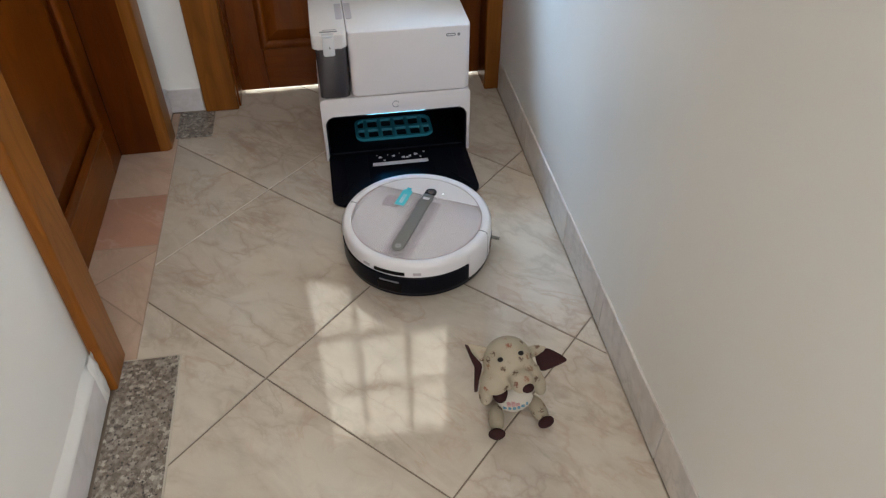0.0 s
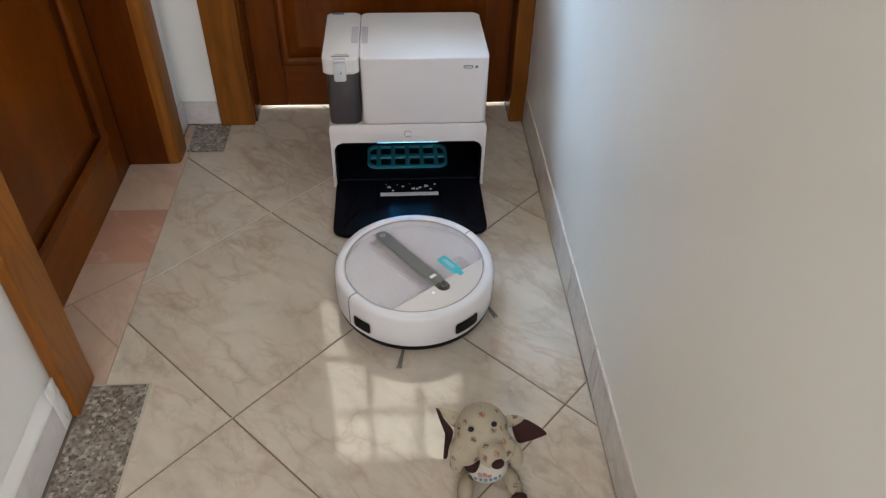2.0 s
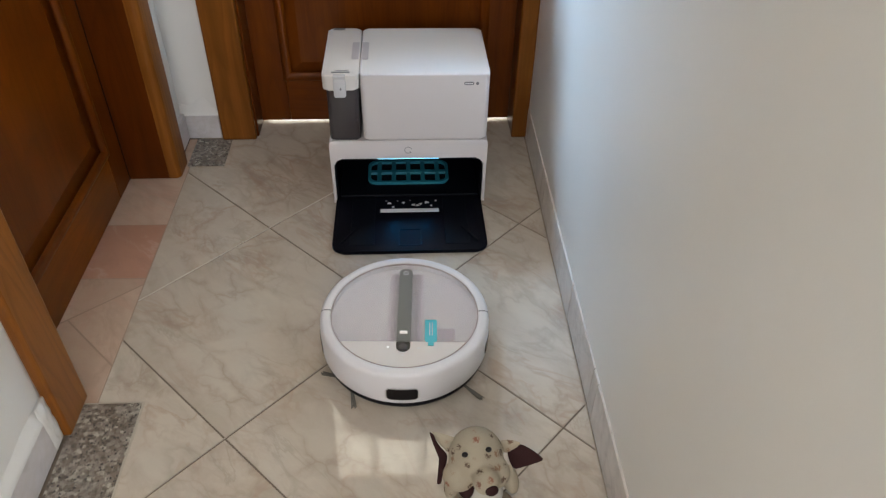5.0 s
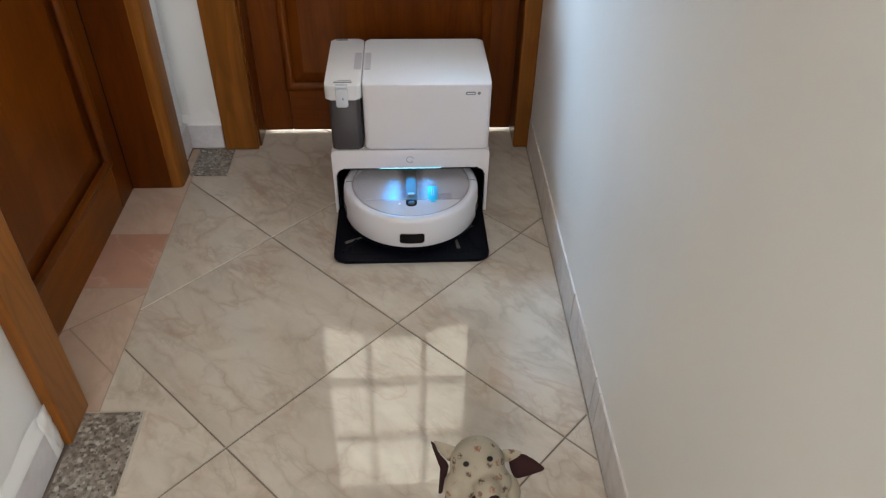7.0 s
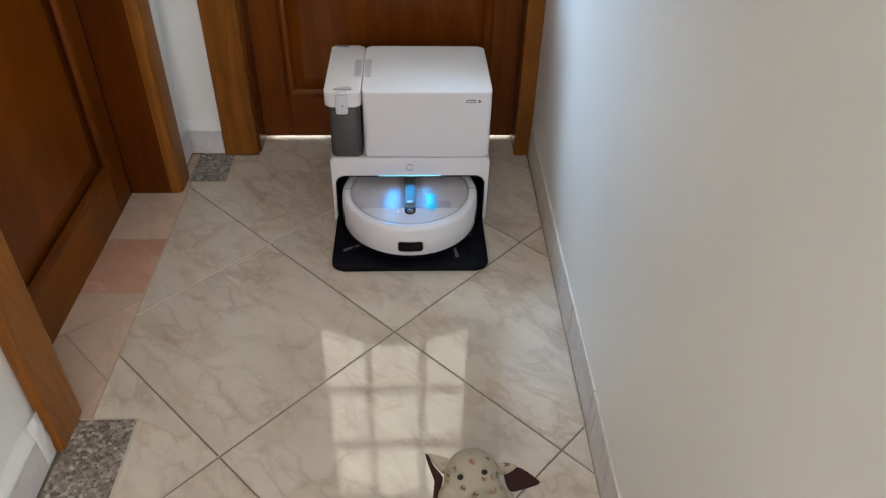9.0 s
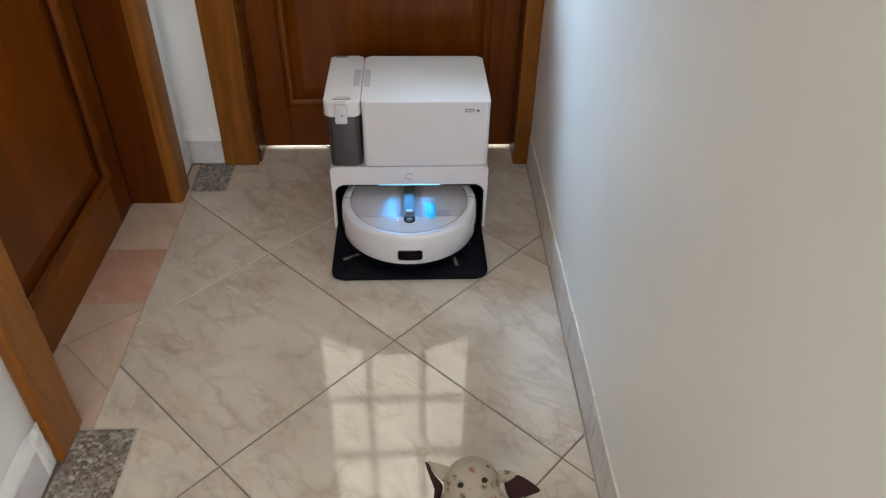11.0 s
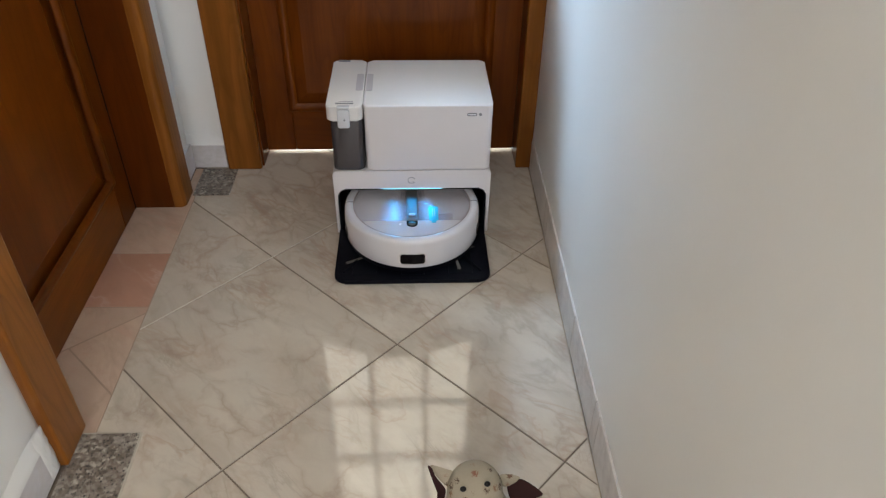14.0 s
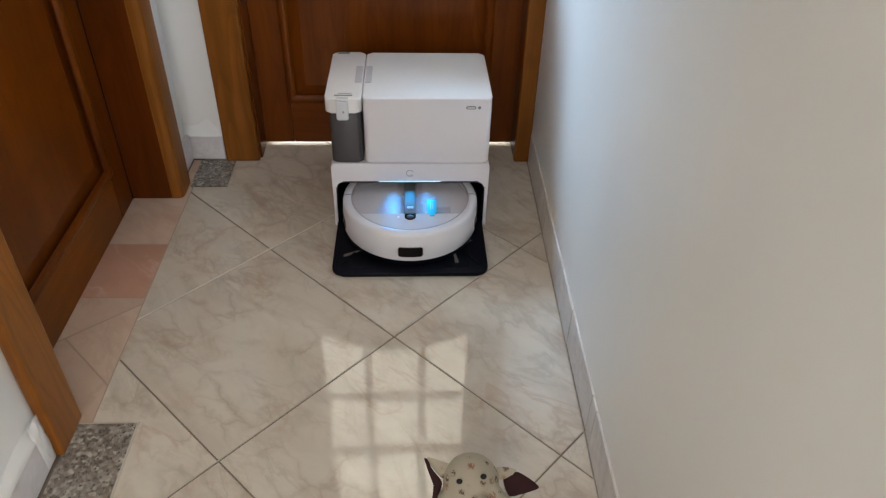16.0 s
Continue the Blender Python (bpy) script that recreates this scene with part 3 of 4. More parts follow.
def build_side_door():
    d = tagged(empty("door_1"), "closed orange-brown stained wooden panel door in the side wall", "door", kind="structure")
    x, t = -0.723, 0.042
    y0, y1 = -0.205, 0.5395
    a, b, z0, z1 = -0.115, 0.452, 0.140, 0.90
    part("stile", boxed(x - t, x, b, y1, 0.003, 2.045, 0.002), WOOD_Z, d)
    part("stile", boxed(x - t, x, y0, a, 0.003, 2.045, 0.002), WOOD_Z, d)
    for lo, hi in ((0.003, z0), (z1, 1.02), (1.93, 2.045)):
        part("rail", boxed(x - t, x - 0.0006, a + 0.0006, b - 0.0006, lo, hi, 0.001), WOOD_Y, d)
    for lo, hi in ((z0, z1), (1.02, 1.93)):
        bm = raised_panel(bmesh.new(), a, b, lo, hi, x - 0.004, 0.012, 0.06, "x")
        box(bm, x - 0.034, x - 0.02, a, b, lo, hi)
        part("panel", bm, WOOD_Z, d)
        part("moulding", moulding(bmesh.new(), a - 0.008, b + 0.008, lo - 0.008, hi + 0.008, x - 0.001, 0.030, 0.012, "x"), WOOD_Z, d, smooth=60)
    jamb = [(-0.618, 0.5463)] + [(-0.604 + 0.016 * math.sin(radians(k)), 0.5623 - 0.016 * math.cos(radians(k))) for k in range(0, 91, 15)] + [(-0.588, 0.626), (-0.6215, 0.626), (-0.6215, 0.5497), (-0.618, 0.5463)][:-1]
    part("casing", prism(bmesh.new(), jamb, 0.002, 2.13), CASE_Z, d, "rounded orange-brown casing board", smooth=40)
    part("lining", boxed(-0.80, -0.6183, 0.5464, 0.5496, 0.002, 2.058), LINING_SHADE_Z, d, "red-brown jamb lining, darkened with the jamb's shade")
    # black strip stands for the dark inside the gap between leaf and jamb
    part("gap_shade_strip", boxed(-0.78, -0.7236, 0.5397, 0.5462, 0.002, 2.05), BLACK_MATT, d)
    part("lining", boxed(-0.80, -0.6225, -0.2245, -0.2065, 0.002, 2.058), WOOD_Z, d)
    part("casing", boxed(-0.6215, -0.599, -0.302, -0.2066, 0.002, 2.13, 0.006, 3), CASE_Z, d, "rounded orange-brown casing board")
    part("casing", boxed(-0.6215, -0.599, -0.2064, 0.546, 2.045, 2.13, 0.006, 3), WOOD_Y, d)


# ---- the docking station ----
def build_station():
    st = tagged(empty("docking_station"), "white docking station with smoked water tank standing before the door", "docking station")
    x0, x1, yf, yb = -0.161, 0.238, 0.420, 0.690
    cx = 0.037
    # lower body: an arch round the parking bay
    def bay(off):
        pts = [(x1 - 0.009 - off, 0.0)]
        for c, z, a0 in ((x1 - 0.009 - 0.020, 0.138 - 0.020, 0), (x0 + 0.009 + 0.020, 0.138 - 0.020, 90)):
            for k in range(8):
                a = radians(a0 + 90 * k / 7)
                pts.append((c + (0.020 - off) * math.cos(a), z + (0.020 - off) * math.sin(a)))
        return pts + [(x0 + 0.009 + off, 0.0)]
    outline = [(x0, 0.0)]
    for c, z, a0 in ((x0 + 0.012, 0.178, 180), (x1 - 0.012, 0.178, 90)):
        for k in range(6):
            a = radians(a0 - 90 * k / 5)
            outline.append((c + 0.012 * math.cos(a), z + 0.012 * math.sin(a)))
    outline += [(x1, 0.0)] + bay(0.0)
    bm = prism(bmesh.new(), outline, yf, yb, "y", 0.0025, 2)
    part("body", bm, WHITE, st, smooth=40)
    # black lining of the bay
    bm = prism(bmesh.new(), bay(0.0004) + bay(0.0045)[::-1], yf + 0.0008, yb - 0.01, "y")
    box(bm, x0 + 0.0165, x1 - 0.0165, yb - 0.03, yb - 0.012, 0.004, 0.1325)
    part("bay_lining", bm, BLACK_MATT, st, "matt black bay lining", smooth=40)
    # ramp plate on the floor
    plate = part("base_plate", prism(bmesh.new(), rounded(x0 + 0.007, x1 - 0.010, 0.207, yb - 0.04, 0.028), 0.0, 0.010, "z", 0.004, 3), BLACK, st, "glossy black base plate", smooth=40)
    part("rear_tray", boxed(x0 + 0.017, x1 - 0.017, 0.43, yb - 0.032, 0.0105, 0.018, 0.003), BLACK_MATT, plate)
    for sx in (-1, 1):
        bm = boxed(-0.03, 0.03, -0.10, 0.10, 0.0, 0.0016, 0.0007)
        ob = part("wheel_track", bm, BLACK_MATT, plate)
        ob.matrix_local = pose(cx + sx * 0.118, 0.330, 0.0095)
        bm = boxed(-0.003, 0.003, -0.035, 0.035, 0, 0.0042, 0.0015)
        ob = part("guide_rib", bm, BLACK_MATT, plate)
        ob.matrix_local = pose(cx + sx * 0.150, 0.268, 0.0095, 0, 0, sx * 32)
    bm = ring_solid(bmesh.new(), rounded(cx - 0.029, cx + 0.029, 0.226, 0.292, 0.006, 3), rounded(cx - 0.026, cx + 0.026, 0.229, 0.289, 0.004, 3), 0.0098, 0.0108)
    part("ramp_outline", bm, BLACK_MATT, plate)
    # warning strip with small pictures
    strip = part("label_strip", boxed(cx - 0.075, cx + 0.077, 0.361, 0.375, 0.0102, 0.0125, 0.0008), MARK_WHITE, plate, "white strip")
    bm = bmesh.new()
    for u, v, r in ((-0.052, 0.394, 0.005), (-0.042, 0.378, 0.003), (-0.015, 0.396, 0.004), (0.012, 0.386, 0.005), (0.022, 0.384, 0.004), (0.030, 0.390, 0.004), (0.046, 0.396, 0.0055), (0.058, 0.382, 0.003), (0.07, 0.404, 0.003), (-0.06, 0.405, 0.0014), (-0.03, 0.404, 0.0014), (0.003, 0.406, 0.0014)):
        for k in range(3):
            a = 2.1 * k + u * 90
            disc(bm, cx + u + 0.6 * r * math.cos(a), v + 0.007 + 0.5 * r * math.sin(a), 0.0102, 0.0112 + 0.0002 * k, r * 0.55, 9)
    part("label_pictures", bm, MARK_WHITE, plate)
    # teal washing grid lying in the tray
    gx0, gx1, gy0, gy1, gz = cx - 0.110, cx + 0.110, 0.476, 0.585, 0.0182
    grid = part("washing_grid", ring_solid(bmesh.new(), rounded(gx0, gx1, gy0, gy1, 0.026), rounded(gx0 + 0.008, gx1 - 0.008, gy0 + 0.008, gy1 - 0.008, 0.019), gz, gz + 0.008), TEAL, st, "teal plastic grid")
    part("bar", boxed(gx0 + 0.008, gx1 - 0.008, 0.523, 0.538, gz, gz + 0.0075, 0.0015), TEAL, grid)
    for k in range(5):
        gx = gx0 + 0.031 + k * (gx1 - gx0 - 0.062) / 4
        part("bar", boxed(gx - 0.006, gx + 0.006, gy0 + 0.006, gy1 - 0.006, gz, gz + 0.007, 0.0015), TEAL, grid)
    part("light_strip", boxed(cx - 0.078, cx + 0.078, yf + 0.0005, yf + 0.006, 0.1357, 0.1372, 0.0005), LED, st, "glowing pale blue light strip")
    # round emblem
    bm = bmesh.new()
    arc = [(cx + 0.0095 * math.cos(0.35 + 5.2 * k / 39), 0.162 + 0.0095 * math.sin(0.35 + 5.2 * k / 39)) for k in range(40)]
    arc += [(cx + 0.0082 * math.cos(0.35 + 5.2 * k / 39), 0.162 + 0.0082 * math.sin(0.35 + 5.2 * k / 39)) for k in range(39, -1, -1)]
    prism(bm, arc, yf - 0.0008, yf + 0.0004, "y")
    part("emblem", bm, MARK_GREY, st)
    tail = part("emblem_tail", boxed(-0.0004, 0.0004, -0.0008, 0.0004, -0.0035, 0.0035), MARK_GREY, st)
    tail.matrix_local = pose(cx + 0.0055, yf, 0.157, 0, -45, 0)
    # white dirty-water housing
    part("dust_housing", prism(bmesh.new(), rounded(-0.0745, 0.2345, yf + 0.001, yb, 0.0135, 7), 0.1925, 0.367, "z", 0.0045, 4), WHITE, st, smooth=50)
    part("top_skin", prism(bmesh.new(), rounded(-0.0695, 0.2295, yf + 0.006, yb - 0.005, 0.009), 0.3665, 0.3674), WHITE_LID, st)
    # smoked water tank with its white lid
    tank = part("water_tank", prism(bmesh.new(), rounded(-0.156, -0.0790, yf + 0.003, yb - 0.006, 0.012), 0.1925, 0.3325, "z", 0.003, 2), SMOKE, st, "smoked translucent water tank", smooth=50)
    part("tank_lid", prism(bmesh.new(), rounded(-0.163, -0.0765, yf - 0.003, yb, 0.0135, 7), 0.3305, 0.368, "z", 0.0045, 4), WHITE_LID, tank, "white tank lid", smooth=50)
    part("hinge_slot", boxed(-0.150, -0.120, yb - 0.012, yb - 0.002, 0.3675, 0.3688, 0.0005), MARK_GREY, tank)
    part("latch", prism(bmesh.new(), rounded(-0.1365, -0.1075, 0.314, 0.362, 0.0055, 4), yf - 0.0085, yf - 0.0028, "y", 0.0015, 2), WHITE_LATCH, tank, "pale grey latch", smooth=50)
    bm = boxed(-0.1365, -0.1075, yf - 0.0072, yf + 0.006, 0.3625, 0.3692, 0.002, 2)
    part("latch_top", bm, WHITE_LATCH, tank)
    bm = prism(bmesh.new(), [(-0.1197 + 0.0024 * math.cos(k * math.pi / 6), 0.336 + 0.0026 * math.sin(k * math.pi / 6) + (0.003 if k == 3 else 0)) for k in range(12)], yf - 0.0091, yf - 0.0083, "y")
    part("drop_mark", bm, MARK_GREY, tank)
    part("print_bar", boxed(-0.141, -0.098, yf + 0.011, yf + 0.018, 0.3682, 0.3687), MARK_GREY, tank)
    part("print_bar", boxed(-0.133, -0.100, yf + 0.024, yf + 0.026, 0.3682, 0.3687), MARK_GREY, tank)
    # finger recess over the gap: flat plates, the recess's shade put into their colour
    for a, b in ((-0.097, -0.0795), (-0.0715, -0.056)):
        part("finger_recess", prism(bmesh.new(), rounded(a, b, 0.505, 0.602, 0.004), 0.3672, 0.3684), RECESS, st, "shallow finger recess, flat plate with its shade in the colour")
    # maker's badge as plain shapes
    part("badge", prism(bmesh.new(), rounded(0.172, 0.196, 0.3405, 0.3485, 0.0038), yf - 0.0004, yf + 0.0015, "y"), MARK_GREY, st)
    part("badge", prism(bmesh.new(), [(0.204 + 0.0038 * math.cos(k * math.pi / 8), 0.3445 + 0.0038 * math.sin(k * math.pi / 8)) for k in range(16)], yf - 0.0004, yf + 0.0015, "y"), MARK_GREY, st)
    part("badge_print", prism(bmesh.new(), rounded(0.1745, 0.1935, 0.3432, 0.3458, 0.001), yf - 0.0008, yf - 0.0003, "y"), MARK_WHITE, st)
    return st


# ---- the robot ----
def build_robot():
    """Front along +y, origin on the floor under its middle."""
    r = tagged(empty("robot_vacuum"), "round white robot vacuum with frosted lid and grey band", "robot vacuum")
    R = 0.168
    part("chassis", lathe(bmesh.new(), [(0.02, 0.004), (0.156, 0.004), (0.1635, 0.008), (0.1655, 0.014), (0.1655, 0.0255), (0.02, 0.0255)]), BLACK, r, "black underside", smooth=40)
    white = [(0.140, 0.0262), (R - 0.002, 0.0215), (R, 0.026), (R + 0.0005, 0.060), (R, 0.086), (R - 0.0008, 0.0925), (R - 0.0025, 0.0967), (R - 0.0052, 0.0993), (R - 0.0085, 0.1004), (0.1520, 0.1008), (0.1484, 0.1004), (0.1470, 0.0994), (0.1470, 0.070), (0.140, 0.070)]
    part("bumper", lathe(bmesh.new(), white, -90.4, 90.4, 120), RING, r, "white curved bumper", smooth=35)
    for a0, a1 in ((91.2, 117), (-117, -91.2)):
        part("side_shell", lathe(bmesh.new(), white, a0, a1, 120), RING, r, smooth=35)
    for a0, a1 in ((90.2, 91.4), (-91.4, -90.2)):
        part("seam", lathe(bmesh.new(), [(0.1474, 0.03), (R + 0.0006, 0.03), (R + 0.0004, 0.086), (R - 0.0022, 0.0970), (R - 0.0085, 0.1007), (0.1474, 0.1008)], a0, a1, 720), MARK_GREY, r, "grey seam")
    rim = [(0.140, 0.066), (R - 0.002, 0.066), (R - 0.0006, 0.086), (R - 0.0008, 0.0925), (R - 0.0025, 0.0967), (R - 0.0052, 0.0993), (R - 0.0085, 0.1004), (0.1520, 0.1008), (0.1484, 0.1004), (0.1470, 0.0994), (0.1470, 0.070), (0.140, 0.070)]
    part("rear_rim", lathe(bmesh.new(), rim, 117, 243, 120), RING, r, smooth=35)
    black = [(0.140, 0.0262), (R - 0.006, 0.010), (R - 0.002, 0.016), (R, 0.024), (R, 0.062), (R - 0.004, 0.0655), (0.140, 0.0655)]
    back = part("rear_tank", lathe(bmesh.new(), black, 117.2, 242.8, 120), BLACK, r, "glossy black rear tank", smooth=35)
    part("socket", boxed(-0.028, 0.028, -R - 0.001, -R + 0.01, 0.020, 0.048, 0.003), SENSOR, back)
    part("contact", boxed(-0.022, 0.022, -R - 0.002, -R + 0.006, 0.0495, 0.052, 0.0008), MARK_GREY, back)
    part("air_slot", lathe(bmesh.new(), [(R - 0.008, 0.071), (R + 0.0006, 0.071), (R - 0.0006, 0.080), (R - 0.008, 0.080)], 168, 192, 200), SENSOR, r, "dark slot")
    for a in (158, 198):
        part("rear_mark", lathe(bmesh.new(), [(R - 0.008, 0.073), (R, 0.073), (R - 0.0012, 0.080), (R - 0.008, 0.080)], a, a + 6, 240), LILAC_MID, r)
    for a, w, name in ((0, 0.058, "front_sensor"), (78, 0.042, "side_sensor"), (-78, 0.042, "side_sensor")):
        for grow, lift, one, tag in ((0.0024, 0.0012, SILVER, "_rim"), (0.0, 0.0022, SENSOR, "")):
            bm = bmesh.new()
            z0, z1, rc, n = 0.036 - grow, 0.0635 + grow, 0.004 + grow, 14
            loops = []
            for k in range(n + 1):
                u = (w / 2 + grow) * (2 * k / n - 1)
                edge = max(0.0, abs(u) - (w / 2 + grow - rc))
                cut = rc - math.sqrt(max(0.0, rc * rc - edge * edge))
                th = radians(a) + u / R
                loops.append([bm.verts.new((-rr * math.sin(th), rr * math.cos(th), z)) for rr, z in ((R - 0.004, z0 + cut), (R + lift, z0 + cut), (R + lift, z1 - cut), (R - 0.004, z1 - cut))])
            for p, q in zip(loops, loops[1:]):
                for k in range(4):
                    m2 = (k + 1) % 4
                    bm.faces.new((p[k], p[m2], q[m2], q[k]))
            bm.faces.new(loops[0]), bm.faces.new(loops[-1])
            part(name + tag, bm, one, r, "" if tag else "dark sensor window")
    # well and lid
    part("well", disc(bmesh.new(), 0, 0, 0.070, 0.0825, 0.1464, 72), RING, r)
    # nested strips draw the band's soft-edged shadow below the lid
    for k, one in enumerate((LILAC_PALE, LILAC_MID, LILAC)):
        part("band_shade_strip", boxed(-0.038 + 0.006 * k, 0.034 - 0.006 * k, -0.130 + 0.002 * k, 0.078, 0.0826, 0.0836 + 0.0006 * k, 0.0004), one, r, "lilac grey strip under the lid for the band's shadow")
    # flat patch draws the pull tab's shadow
    part("tab_shade_patch", boxed(-0.100, -0.062, 0.032, 0.070, 0.0826, 0.0850, 0.0008), LILAC_MID, r, "grey patch under the lid for the pull tab's shadow")
    part("lid_ring", lathe(bmesh.new(), [(0.1441, 0.0955), (0.1464, 0.0955), (0.1467, 0.0986), (0.1456, 0.0992), (0.1441, 0.0988)]), LID_EDGE, r, smooth=40)
    chord = 0.080
    a = math.degrees(math.asin(chord / 0.1437))
    pts = [(0.1437 * math.cos(radians(t)), 0.1437 * math.sin(radians(t))) for t in np.linspace(180 - a, 360 + a, 80)]
    part("lid", prism(bmesh.new(), pts, 0.0915, 0.0950, "z", 0.0006, 1), FROST, r, "frosted translucent lid")
    pts = [(0.1437 * math.cos(radians(t)), 0.1437 * math.sin(radians(t))) for t in np.linspace(a, 180 - a, 40)]
    part("front_cover", prism(bmesh.new(), [(x, y + 0.0003) for x, y in pts], 0.0922, 0.0952, "z", 0.0006, 1), COVER, r, "white front cover")
    # grey band with clip and emblem
    w = 0.0135
    band = [(w, 0.082), (w, -0.112)] + [(w * math.cos(radians(t)), -0.112 + w * math.sin(radians(t))) for t in range(0, -181, -15)][1:-1] + [(-w, -0.112), (-w, 0.082)]
    handle = part("band", prism(bmesh.new(), band[::-1], 0.0952, 0.0982, "z", 0.0007, 1), GREY_BAND, r, "flat grey band")
    part("band_emblem", ring_solid(bmesh.new(), [(0.0055 * math.cos(k * 0.2618), -0.111 + 0.0055 * math.sin(k * 0.2618)) for k in range(24)], [(0.0043 * math.cos(k * 0.2618), -0.111 + 0.0043 * math.sin(k * 0.2618)) for k in range(24)], 0.0981, 0.0985), PALE_TAG, handle)
    part("clip", boxed(-0.0075, 0.0075, 0.058, 0.0655, 0.0984, 0.1015, 0.001), SILVER, handle, "small silver clip")
    slot = [(w, 0.0825), (w, 0.092)] + [(w * math.cos(radians(t)), 0.094 + w * math.sin(radians(t))) for t in range(15, 180, 15)] + [(-w, 0.092), (-w, 0.0825)]
    part("button_slot", prism(bmesh.new(), slot, 0.0945, 0.0957), SENSOR, r, "dark oval slot")
    part("button", lathe(bmesh.new(), [(0.0005, 0.0950), (0.0085, 0.0950), (0.0085, 0.0968), (0.006, 0.0978), (0.0005, 0.0980)], n=28), SMOKE, r, "round dark push button", smooth=30).matrix_local = pose(0, 0.095, 0)
    part("status_light", disc(bmesh.new(), 0.0285, 0.096, 0.0955, 0.0962, 0.0022, 10), PIN_LED, r, "tiny white light")
    for u, v in ((-0.030, 0.098), (0.0, 0.116)):
        part("touch_mark", boxed(u - 0.003, u + 0.003, v - 0.0015, v + 0.0015, 0.0955, 0.0959), PALE_TAG, r)
    # shadowy strip beneath the lid and the pull tab on top
    tab = [(-0.064, 0.024), (-0.041, 0.024), (-0.041, 0.080), (-0.047, 0.084), (-0.047, 0.092), (-0.058, 0.092), (-0.058, 0.084), (-0.064, 0.080)]
    tape = part("pull_tab", prism(bmesh.new(), tab, 0.0956, 0.0966), TAPE, r, "bright teal pull tab")
    part("tab_line", boxed(-0.056, -0.0545, 0.032, 0.066, 0.0966, 0.0969), PALE_TAG, tape)
    part("tab_line", boxed(-0.051, -0.0495, 0.032, 0.066, 0.0966, 0.0969), PALE_TAG, tape)
    for ob in r.children:
        if ob.name.split(".")[0] in ("lid", "front_cover", "band", "button_slot", "button", "status_light", "touch_mark", "pull_tab"):
            ob.location.z += 0.0042
    brushes = []
    for sx in (-1, 1):
        hub = part("side_brush", disc(bmesh.new(), 0, 0, 0.006, 0.012, 0.012, 16), BLACK, r, "spinning dark side brush")
        for k in range(3):
            bm = bmesh.new()
            for j in range(5):
                off = (j - 2) * 0.0022
                c, s = math.cos(2.094 * k + off), math.sin(2.094 * k + off)
                tip = 0.062 + 0.002 * ((j * 2 + k) % 3)
                verts = [(0.010, off * 0.35 - 0.0005), (tip, off * 0.9 - 0.0009), (tip, off * 0.9 + 0.0009), (0.010, off * 0.35 + 0.0005)]
                o = [(c * u - s * v, s * u + c * v) for u, v in verts]
                lo = [bm.verts.new((u, v, 0.0075 if i in (0, 3) else 0.0008)) for i, (u, v) in enumerate(o)]
                hi = [bm.verts.new((u, v, 0.0085 if i in (0, 3) else 0.0018)) for i, (u, v) in enumerate(o)]
                bm.faces.new(lo), bm.faces.new(hi)
                for i in range(4):
                    q = (i + 1) % 4
                    bm.faces.new((lo[i], lo[q], hi[q], hi[i]))
            part("bristles", bm, BRISTLE, hub)
        brushes.append((hub, sx))
    grow = 1.02
    for ob in r.children_recursive:
        ob.data.transform(Matrix.Scale(grow, 4))
        ob.location *= grow
    return r, brushes


# ---- the plush toy ----
def blob(bm, c, rad, slot, m=None, seg=20):
    got = bmesh.ops.create_uvsphere(bm, u_segments=seg, v_segments=seg * 2 // 3, radius=1)
    t = Matrix.Translation(c) @ (m or Matrix.Identity(4)) @ Matrix.Diagonal((*rad, 1))
    for v in got["verts"]:
        v.co = t @ v.co
    for f in {f for v in got["verts"] for f in v.link_faces}:
        f.material_index = slot


def pad(points, thick):
    """A sewn pad: a closed outline filled on both sides to a soft pillow."""
    bm = bmesh.new()
    pts = [Vector(p) for p in points]
    for _ in range(2):
        pts = [q for a, b in zip(pts, pts[1:] + pts[:1]) for q in (a * 0.8 + b * 0.2, a * 0.2 + b * 0.8)]
    mid = sum(pts, Vector()) / len(pts)
    nrm = sum(((a - mid).cross(b - mid) for a, b in zip(pts, pts[1:] + pts[:1])), Vector()).normalized()
    rim = [bm.verts.new(p) for p in pts]
    n = len(pts)
    for side in (1, -1):
        inner = [bm.verts.new(mid + (p - mid) * 0.72 + nrm * (side * thick * 0.8)) for p in pts]
        tip = bm.verts.new(mid + nrm * (side * thick))
        for k in range(n):
            q = (k + 1) % n
            bm.faces.new((rim[k], rim[q], inner[q], inner[k]))
            bm.faces.new((inner[k], inner[q], tip))
    return bm


def one_blob(c, rad, m=None, seg=20):
    bm = bmesh.new()
    blob(bm, c, rad, 0, m, seg)
    return bm


